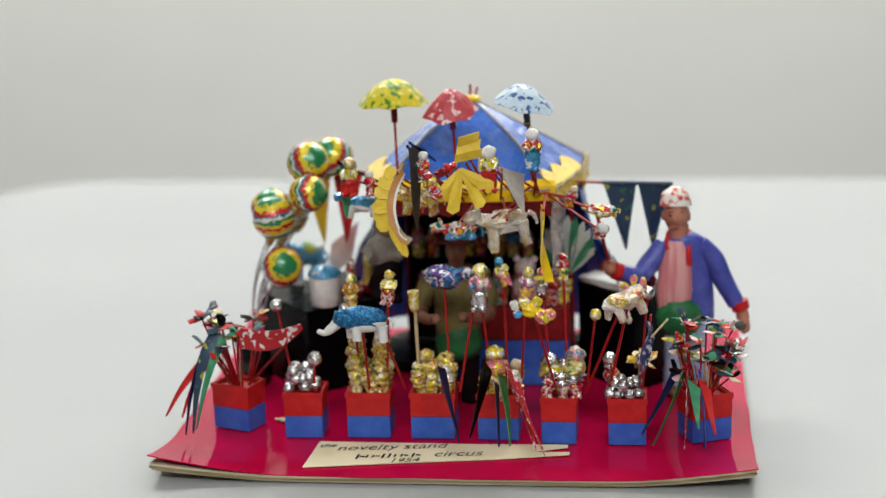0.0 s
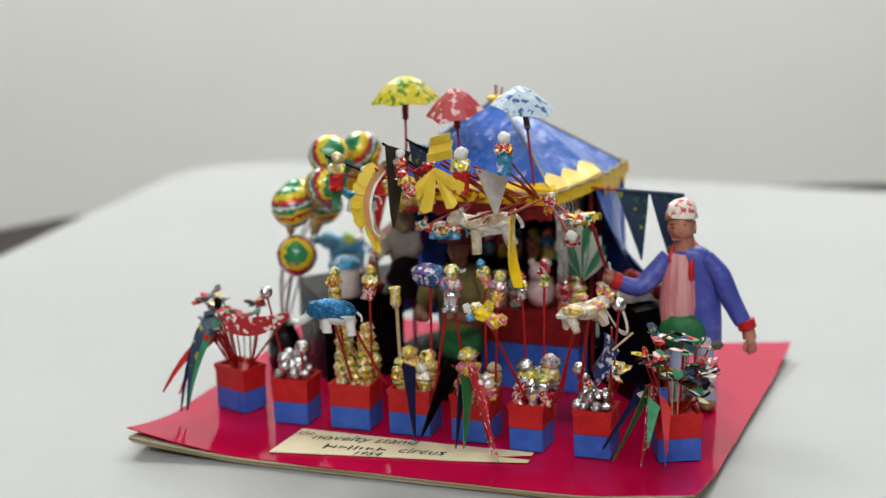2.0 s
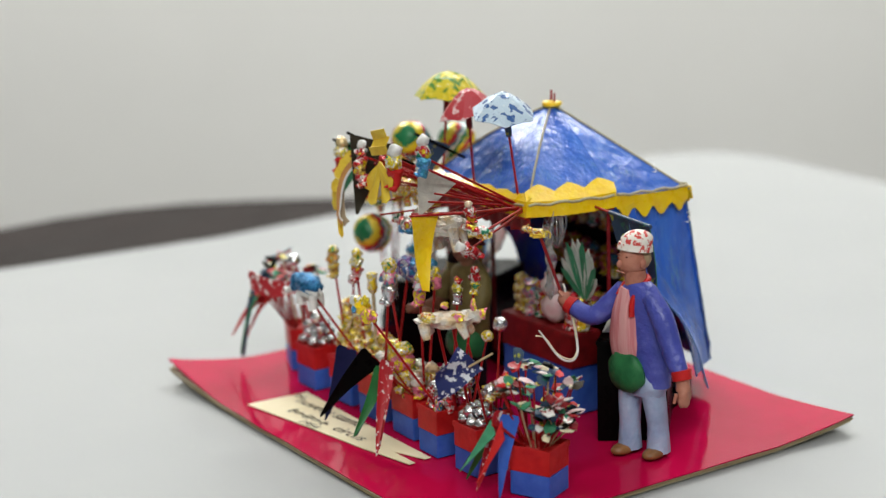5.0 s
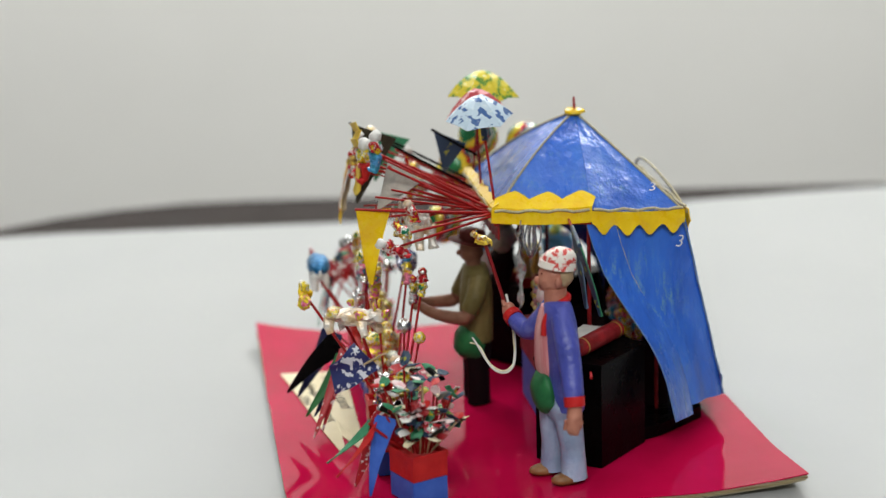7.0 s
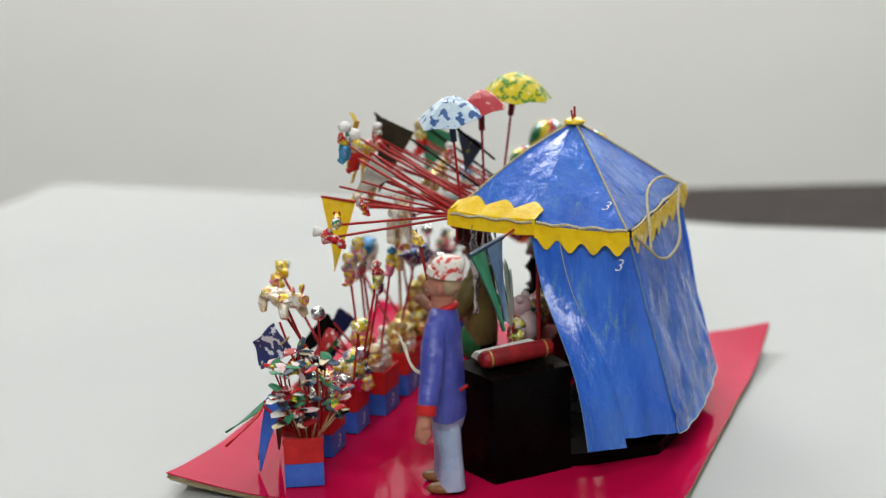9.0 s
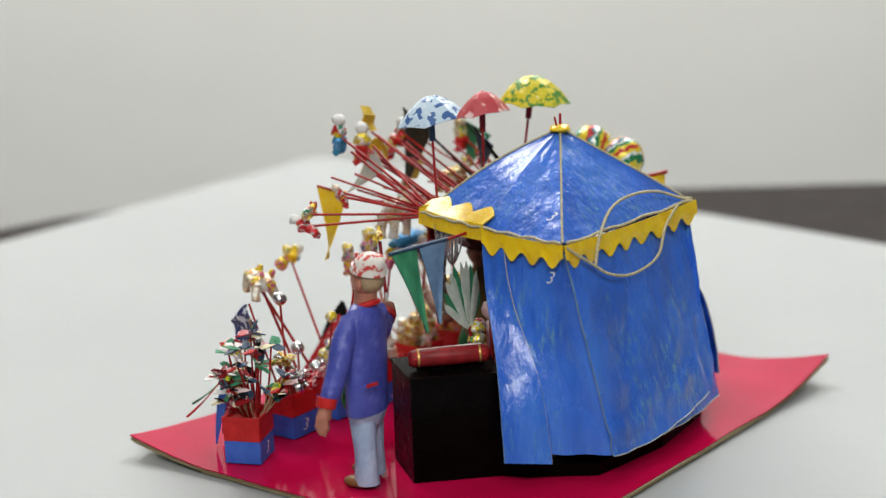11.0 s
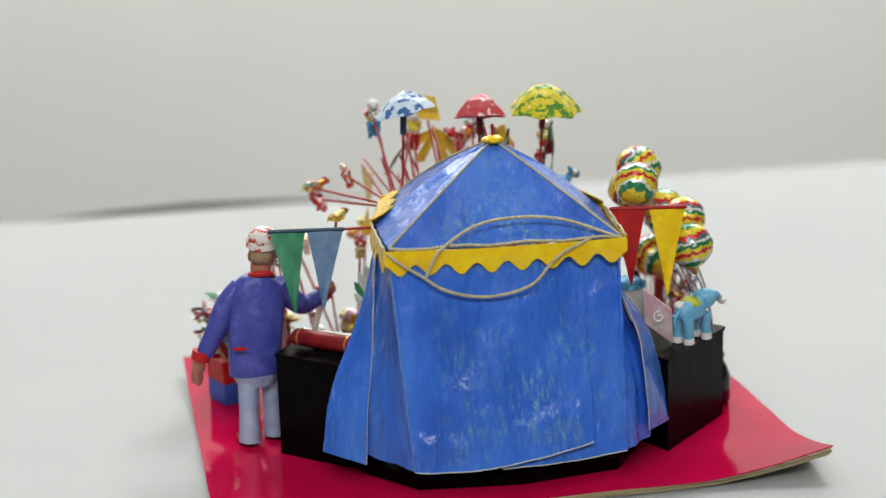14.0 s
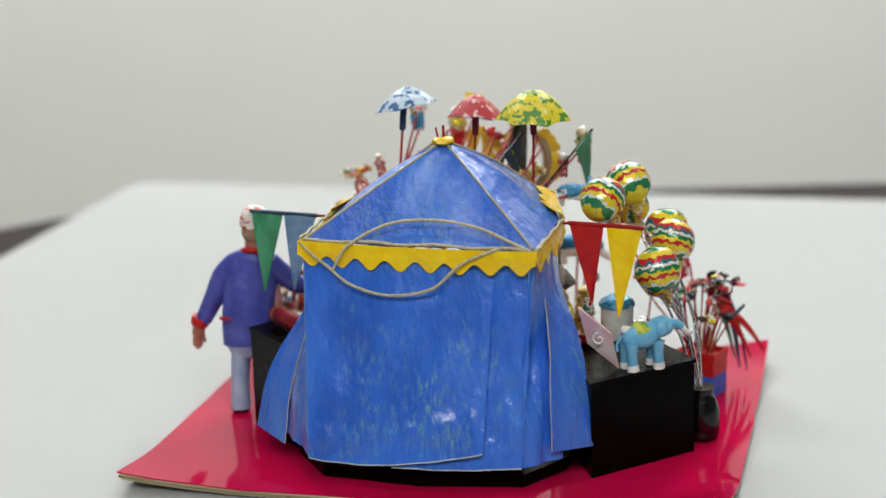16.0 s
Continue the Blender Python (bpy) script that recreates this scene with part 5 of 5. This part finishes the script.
doll_heap([(-44, -41, 20, 13), (-38.5, -42, 20, 12), (-33, -41, 20, 13), (-43.5, -35, 20, 20), (-33.5, -35, 20, 20), (-43.8, -38, 33, 15), (-33.2, -38, 33, 15)], ["gold", "gold", "foil_yw"], "painted gold foil doll packed in a box", 1)
doll_heap([(-16, -43, 20, 11), (-10.5, -44, 19, 11), (-4.5, -43, 20, 13), (-13, -36, 20, 18), (-4.5, -37, 20, 17), (-9, -33, 20, 14), (-17, -37, 20, 13)], ["gold", "gold", "foil_yw", "foil_horse"], "painted gold foil doll packed in a box", 2)
doll_heap([(13.5, -44, 20, 13), (20, -46, 19, 11), (26, -44, 20, 12), (15, -36, 20, 13), (25, -36, 20, 14)], ["foil_w", "foil_pk", "gold", "foil_horse"], "pink and gold foil doll packed in a box", 3)
doll_heap([(18, -45.5, 22, 21)], ["foil_yw", "foil_pk"], "tall green and pink foil doll in a box", 4)
doll_heap([(40.5, -45, 20, 12), (46, -46, 20, 11), (51, -44, 20, 13), (41, -37, 20, 17), (50.5, -37, 20, 20), (46, -34, 20, 14)], ["silver", "foil_yw", "foil_rw", "foil_mix", "silver"], "silver foil doll with yellow and red paint in a box", 5)
doll_heap([(67, -36, 20, 13)], ["silver", "foil_rw"], "silver foil doll with red paint in a box", 6)

# taller toys on sticks above the boxes
stick_clown((-44.2, -44.1, 65.5), 15, ("foil_yw", "gold", "gold"), (-42, -40, 22), "yellow and gold foil clown on a stick", seed=51)
stick_clown((-28.2, -42.7, 67), 15, ("foil_yw", "foil_yw", "foil_rw"), (-31, -38, 22), "yellow and green foil clown on a stick", (0, 8, 0), 53)
stick_clown((11.6, -47.7, 68.5), 20, ("foil_yw", "foil_mix", "silver"), (16, -43, 22), "silver foil clown with a yellow hat on a red stick", (0, 4, 0), 55)
stick_clown((20.1, -29.3, 70.5), 13, ("foil_bw", "foil_yw", "foil_pk"), (22, -36, 22), "yellow and pink foil clown on a red stick", (0, -20, 0), 57)
stick_clown((31.4, -44.7, 69), 15, ("foil_yw", "foil_mix", "foil_pk"), (28, -42, 22), "green foil clown on a red stick", (0, 8, 0), 59)
stick_clown((36.5, -28.7, 66), 12, ("foil_rg", "foil_yw", "silver"), (41, -36, 22), "small silver and yellow foil clown on a red stick", seed=61)
stick_clown((46, -26, 72), 12, ("foil_rw", "foil_rw", "foil_yw"), (48, -36, 22), "small red and yellow foil clown on a red stick", seed=63)
t = thing("tube_stick", (-16.5, -39, 22), "yellow foil tube on a pale stick", "toy")
part("tube", Shape().tube([(-17.4, -39.3, 56), (-17.8, -39.3, 58), (-17.8, -39.3, 62), (-18, -39.3, 65)], [1.4, 2.6, 2.2, 2.7], 10), M["foil_yw"], t)
wire(t, [(-16.5, -39, 22), (-17.4, -39.3, 57)], 0.8, "wood")
t = thing("foil_fish", (-3, -37, 22), "blue and violet foil fish on a red stick", "toy animal", "toy animals on wires")
s = Shape()
s.ball((-7, -26, 67.5), (8.6, 5.0, 5.2), (0, 8, -10), lump=0.25, n=14, m=10)
s.tube(curve([(-1, -26, 68), (5, -27, 70), (11, -28, 71.5)], 4), spread([3.4, 2.2, 0.8], 9), 9)
s.crumple(1.0, 3.0, 2.0)
part("fish", s, M["foil_fish"], t)
wire(t, [(-3, -37, 22), (-6, -27, 66)], 0.55)
wire(t, [(2, -46, 22), (9, -47, 62)], 0.6)
t = thing("foil_flower", (44, -47, 22), "yellow and pink foil flower on a red stick", "toy flower")
c = Vector((35.2, -75.5, 67.8))
for k, (dx, dz, m, r) in enumerate(((0, 0, "yellow", 4.0), (-2.5, 2.6, "foil_yw", 2.6), (4.8, -2.6, "foil_pk", 3.6), (8.2, -2.0, "foil_pk", 2.6), (-6.5, 1.8, "white", 2.2), (-5.0, -1.8, "foil_bw", 2.0), (2.6, 3.2, "foil_yw", 2.6))):
    part("petal", Shape().ball(c + Vector((dx, -0.4 * (k % 3), dz)), (r, r * 0.7, r * 0.8), (0, 20 * k, 0), lump=0.4, seed=k).crumple(0.6, 1.6, k), M[m], t)
wire(t, [(44, -47, 22), (36.5, -74, 65)], 0.6)

# the elephant and the pig on wires
t = thing("toy_elephant", (-38, -44, 22), "blue and white glitter foil elephant on red sticks", "toy animal", "toy animals on wires")
s = Shape()
q = lambda x, y, z: Vector((-35.5, -64, 59.5)) + Vector((x, y, z))
s.use(0).ball(q(0, 0, 1.0), (10.6, 5.0, 4.9), lump=0.2, n=14, m=10)
s.ball(q(-9, 0, 0.5), (4.6, 3.8, 4.2), lump=0.2, n=12)
s.use(1).ball(q(0.4, 0, -1.4), (9.8, 4.6, 3.6), lump=0.3, n=14)
s.tube(curve([q(-11, 0, -1), q(-14.5, -0.5, -4), q(-17, -1, -5.6), q(-20, -1.2, -4.6)], 4), spread([2.6, 2.0, 1.5, 1.0], 13), 9)
for x, y in ((-6.5, 2.0), (-3.2, -2.2), (5.4, 2.0), (8.0, -2.2)):
    s.tube([q(x, y, -2), q(x, y * 1.2, -5.6), q(x + 0.2, y * 1.2, -8.4)], [2.4, 1.9, 2.1], 9)
for sy in (-1, 1):
    s.use(sy > 0 and 1 or 0).ball(q(-6.4, 4.0 * sy, 0.4), (3.0, 0.8, 3.0), lump=0.3)
s.use(1).tube(curve([q(10, 0, 1), q(12, 0, -1), q(11.6, 0, -3.5)], 3), 0.5, 6)
s.crumple(0.7, 3.0, 4.0, False)
part("elephant", s, [M["elephant"], M["white"]], t)
wire(t, [(-38, -44, 22), q(-1, 0, -4)], 0.6)
wire(t, [(-22, -44, 22), q(7, 0, -4)], 0.6)
t = thing("toy_pig", (60, -46, 10), "white, gold and pink foil pig on red sticks", "toy animal", "toy animals on wires")
s = Shape()
spin = Matrix.Rotation(radians(60), 3, "Z")
q = lambda x, y, z: Vector((73, -59.5, 67.3)) + spin @ Vector((x, y, z))
s.use(0).ball(q(0, 0, 0), (11.5, 5.4, 3.0), (0, 0, 60), lump=0.45, n=14, m=10)
s.ball(q(11, 0.4, 1.2), (4.6, 3.4, 2.8), (0, 0, 60), lump=0.45)
s.use(1).tube([q(14, 0.4, 2.2), q(16.4, 0.4, 1.8)], [1.9, 2.1], 9)
s.ball(q(11.5, -2, 5.4), (1.3, 0.9, 2.1)).ball(q(11.5, 2.4, 5.4), (1.3, 0.9, 2.1)).ball(q(0, 0, 5.8), (1.7, 1.7, 1.7), lump=0.4)
s.use(0)
for x, y in ((-9.0, -2.2), (-7.0, 2.2), (5.6, -2.4), (8.2, 2.2)):
    s.tube([q(x, y, -0.5), q(x * 1.05 + 0.8, y * 1.6, -3.6), q(x * 1.1 + 2.2, y * 1.9, -6.6)], [2.6, 2.0, 1.7], 9)
s.crumple(1.0, 3.0, 5.0)
s.use(1).ball(q(5, -2.4, 1.4), (3.6, 2.6, 2.0), lump=0.4).use(2).ball(q(-7, -1, 1.6), (4.6, 3.4, 2.0), lump=0.4)
part("pig", s, [M["foil_w"], M["foil_pk"], M["gold"]], t)
wire(t, [(56, -44, 21), q(-3, 0, -3)], 0.65)
wire(t, [(66, -44, 22), q(3, 0, -3)], 0.65)


# ---- ribbons and flags that hang over the front ----
def ribbon(pts, w, mats, label, roll=0.0, group="ribbons"):
    t = thing("ribbon", pts[0], label, "ribbon", group)
    c = curve(pts, 6)
    n = len(c)
    rows = []
    for i, p in enumerate(c):
        d = (c[min(i + 1, n - 1)] - c[max(i - 1, 0)]).normalized()
        side = d.cross(Vector((math.sin(roll), -math.cos(roll), 0.3))).normalized()
        f = i / (n - 1)
        ww = w * min(1, 0.75 + f * 3) * (1 - f) ** 0.95 + 0.2
        rows.append([p - side * ww, p + side * 0.0 + d.cross(side) * 0.5, p + side * ww])
    part("strip", Shape().cloth(rows, 0.3), M[mats], t)
    return t


for pts, w, m, roll, lab, *root in (
        ([(-4, -61, 38), (0, -69, 25), (5, -79, 11)], 5.4, "navy", 1.45, "navy paper pennant hanging in front of the boxes", (-6, -44, 20)),
        ([(15.5, -60, 39), (13.5, -72, 29), (10, -84, 15)], 6.0, "black", 1.5, "black paper pennant hanging in front of the boxes", (14, -44, 20)),
        ([(21, -58, 34), (24, -67, 22), (26, -77, 9)], 4.2, "gribbon", 1.35, "green paper pennant hanging in front of the boxes", (20, -45, 20)),
        ([(23, -57, 38), (31, -66, 22), (40.6, -75, 4)], 3.4, "flag_rw", 1.35, "red paper pennant with white marks", (22, -45, 20)),
        ([(26, -59, 33), (32, -66, 18), (36, -71, 5)], 2.8, "flag_rw", 0.8, "red paper pennant with white marks", (23, -45, 20)),
        ([(19, -58, 30), (20, -66, 18), (21, -73, 7)], 3.0, "navy", 1.5, "navy paper pennant hanging in front of the boxes", (18, -45, 20)),
        ([(98, -49, 33), (92, -55, 18), (85, -59, 3)], 3.4, "gribbon", 1.5, "green paper pennant hanging over a box", (101, -42, 20)),
        ([(100, -50, 34), (99, -57, 19), (98, -63, 3)], 4.4, "flag_rw", 1.5, "red paper pennant with white marks over a box", (102, -42, 20)),
        ([(104, -50, 34), (106, -55, 18), (107, -58, 2)], 4.6, "blue", 1.5, "blue paper pennant hanging over a box", (104, -42, 20)),
        ([(95, -47, 33), (89, -51, 22), (80, -57, 7)], 2.2, "navy", 0.7, "dark paper ribbon hanging over a box", (100, -41, 20)),
        ([(-105, -44, 38), (-111, -49, 34), (-119, -53, 25), (-126, -57, 13)], 2.8, "red", 0.4, "red paper ribbon hanging over a box"),
        ([(-107, -43, 36), (-112, -47, 30), (-117, -50, 20), (-120, -53, 11)], 2.0, "red", 0.0, "red paper ribbon hanging over a box"),
        ([(-103, -46, 48), (-108, -52, 40), (-112, -55, 24), (-114.5, -56.5, 5)], 3.2, "flag_dk", 0.3, "dark green feathery ribbon hanging over a box"),
        ([(-101, -47, 46), (-105, -54, 36), (-109, -58, 22), (-112, -60, 8)], 2.2, "flag_g", -0.2, "green paper ribbon hanging over a box"),
        ([(-105, -45, 47), (-110, -51, 38), (-115, -54, 22), (-118, -56, 4)], 1.8, "navy", 0.8, "navy paper ribbon hanging over a box")):
    t = ribbon(pts, w, m, lab, roll)
    wire(t, [root[0] if root else (-99 + 0.3 * (pts[0][0] + 103), -34, 20), pts[0]], 0.45)


def banner():
    t = thing("banner", (-79, -52, 20), "red paper banner with white marks on sticks", "banner")
    a, b = Vector((-90, -64, 56)), Vector((-66.5, -46.5, 52.5))
    rows = []
    for i in range(6):
        v = i / 5
        rows.append([])
        for j in range(12):
            f = j / 11
            p = a.lerp(b, f) + Vector((0, -2.6 * math.sin(f * 3.1), -1.8 * math.sin(f * 3.1)))
            drop = 9.5 * (1 - 0.72 * f ** 3)
            rows[-1].append(p + Vector((0.8 * v, 0.7 * v, -drop * v)))
    part("cloth", Shape().cloth(rows, 0.35), M["flag_rw"], t)
    wire(t, [(-98, -38, 20), a + Vector((0, 0, -3))], 0.5)
    wire(t, [(-94, -34, 20), b + Vector((0, 0, -2))], 0.5)


banner()
t = thing("dark_blue_flag", (78, -46, 22), "dark blue paper flag with white marks on a stick", "flag")
part("cloth", Shape().cloth([[Vector((81.7, -59.6, 58.7)).lerp(Vector((86.5, -49.5, 48)), j / 6).lerp(Vector((82, -70, 49)).lerp(Vector((78, -68, 36)), j / 6), v / 6) + Vector((1.3 * math.sin(j * 0.9 + v * 0.6), 0, 0.5 * math.sin(v * 1.3))) for j in range(7)] for v in range(7)], 0.35), M["flag_db"], t)
wire(t, [(80, -45, 22), (84, -56, 60)], 0.5)
wire(t, [(84, -56, 50), (91, -49, 56)], 0.5, "wood")


# ---- broad pennants leaning out of the end box ----
pennant("pennant", [(103.0, -53.5, 33), (109.0, -56.5, 27), (110.6, -71.5, 12)], "red", "broad red paper pennant leaning from a box", [(104, -44, 20), (105.8, -55.5, 30.5)], "wire", 0.8)
pennant("pennant", [(99, -56, 32), (104.5, -57.5, 28), (103.5, -74.7, 15.5)], "flag_g", "green paper pennant leaning from a box", [(101, -44, 20), (101.5, -57, 31)], "wire", 0.8)


# ---- paper birds and blossoms on sticks ----
def blossom(root, c, cols, seed):
    rnd = random.Random(seed)
    t = thing("paper_bird", root, rnd.choice(("tiny folded paper bird in bright colours on a stick", "tiny cut paper blossom on a thin stick", "small painted paper bird on a thin stick")), "paper bird", "paper birds on sticks")
    wire(t, [root, Vector(root).lerp(Vector(c), 0.6) + Vector((rnd.uniform(-1, 1), rnd.uniform(-1, 1), 0)), c], 0.4, rnd.choice(("wire", "wood", "wire")))
    c = Vector(c)
    for k in range(4):
        d = Vector((rnd.uniform(-1, 1), rnd.uniform(-1, 1), rnd.uniform(-0.35, 0.5))).normalized()
        o = d.cross(Vector((rnd.uniform(-0.4, 0.4), rnd.uniform(-0.4, 0.4), 1))).normalized()
        L, w = rnd.uniform(3.6, 6.8), rnd.uniform(1.7, 3.2)
        part("wing", Shape().leaf([c - d * 1.5 - o * w * 0.3, c + d * L * 0.2 + o * w * 0.8, c + d * L * 0.6 + o * w, c + d * L + o * w * 0.55, c + d * L * 1.05 - o * w * 0.5, c + d * L * 0.5 - o * w * 0.7], 0.3, 0.9, seed + k).crumple(0.7, 3.0, seed), M[rnd.choice(cols)], t)
    part("middle", Shape().ball(c, (1.0, 1.0, 0.9), lump=0.4, n=7, m=5, seed=seed), M[rnd.choice(cols)], t)


rnd = random.Random(5)
PAPERS = ["flag_g", "flag_g", "white", "red", "umb_y", "pinkkite", "cream", "flag_rw", "flag_dk", "flag_dk", "flag_dk", "foil_rg", "black", "dred", "umber"]
for k in range(34):
    a, r = rnd.uniform(0, math.tau), 4 + 11.5 * math.sqrt(rnd.random())
    z = 60 - r * 0.85 - rnd.uniform(0, 22)
    c = (104.5 + r * math.cos(a), -36.5 + r * math.sin(a), z)
    blossom((104.5 + 5 * math.cos(a), -36.5 + 5 * math.sin(a), 19.5), c, PAPERS, k)
for k in range(16):
    a, r = rnd.uniform(0, math.tau), 3 + 11 * math.sqrt(rnd.random())
    c = (-100 + r * math.cos(a), -36 + r * math.sin(a), 63 - r * 0.7 - rnd.uniform(0, 18))
    blossom((-98.5 + 5 * math.cos(a), -32 + 5 * math.sin(a), 19.5), c, ["flag_dk", "flag_dk", "flag_rw", "red", "umber", "flag_g", "dred", "foil_yw", "black"], 100 + k)
for k in range(4):
    a, r = rnd.uniform(0, math.tau), rnd.uniform(2, 6)
    c = (84 + r * math.cos(a), -42 + r * math.sin(a), 40 - rnd.uniform(0, 9))
    blossom((79 + 2 * math.cos(a), -41 + 3 * math.sin(a), 19.5), c, ["petal", "shoe", "foil_yw", "gold"], 200 + k)

whole("paper_scrap", Shape().leaf([(-86, -26, 0.9), (-82, -29, 0.9), (-79, -26.5, 1.2), (-82, -24, 1.0)], 0.4, 0.6).leaf([(-81, -27, 1.2), (-70, -26, 0.8), (-70, -25, 0.8), (-81, -25.5, 1.2)], 0.4), M["foil_yw"], (-80, -26, 0.4), "yellow green paper scrap lying on the pink board", "paper scrap")


# ---- everything on the sheet turns together ----
def motions():
    for ob in TURNED:
        base = ob.matrix_basis.copy()
        walk(ob, [(t, Matrix.Translation((slip * MM, 0, 0)) @ Matrix.Rotation(radians(a), 4, "Z") @ base) for t, a, slip in TURN])


motions()
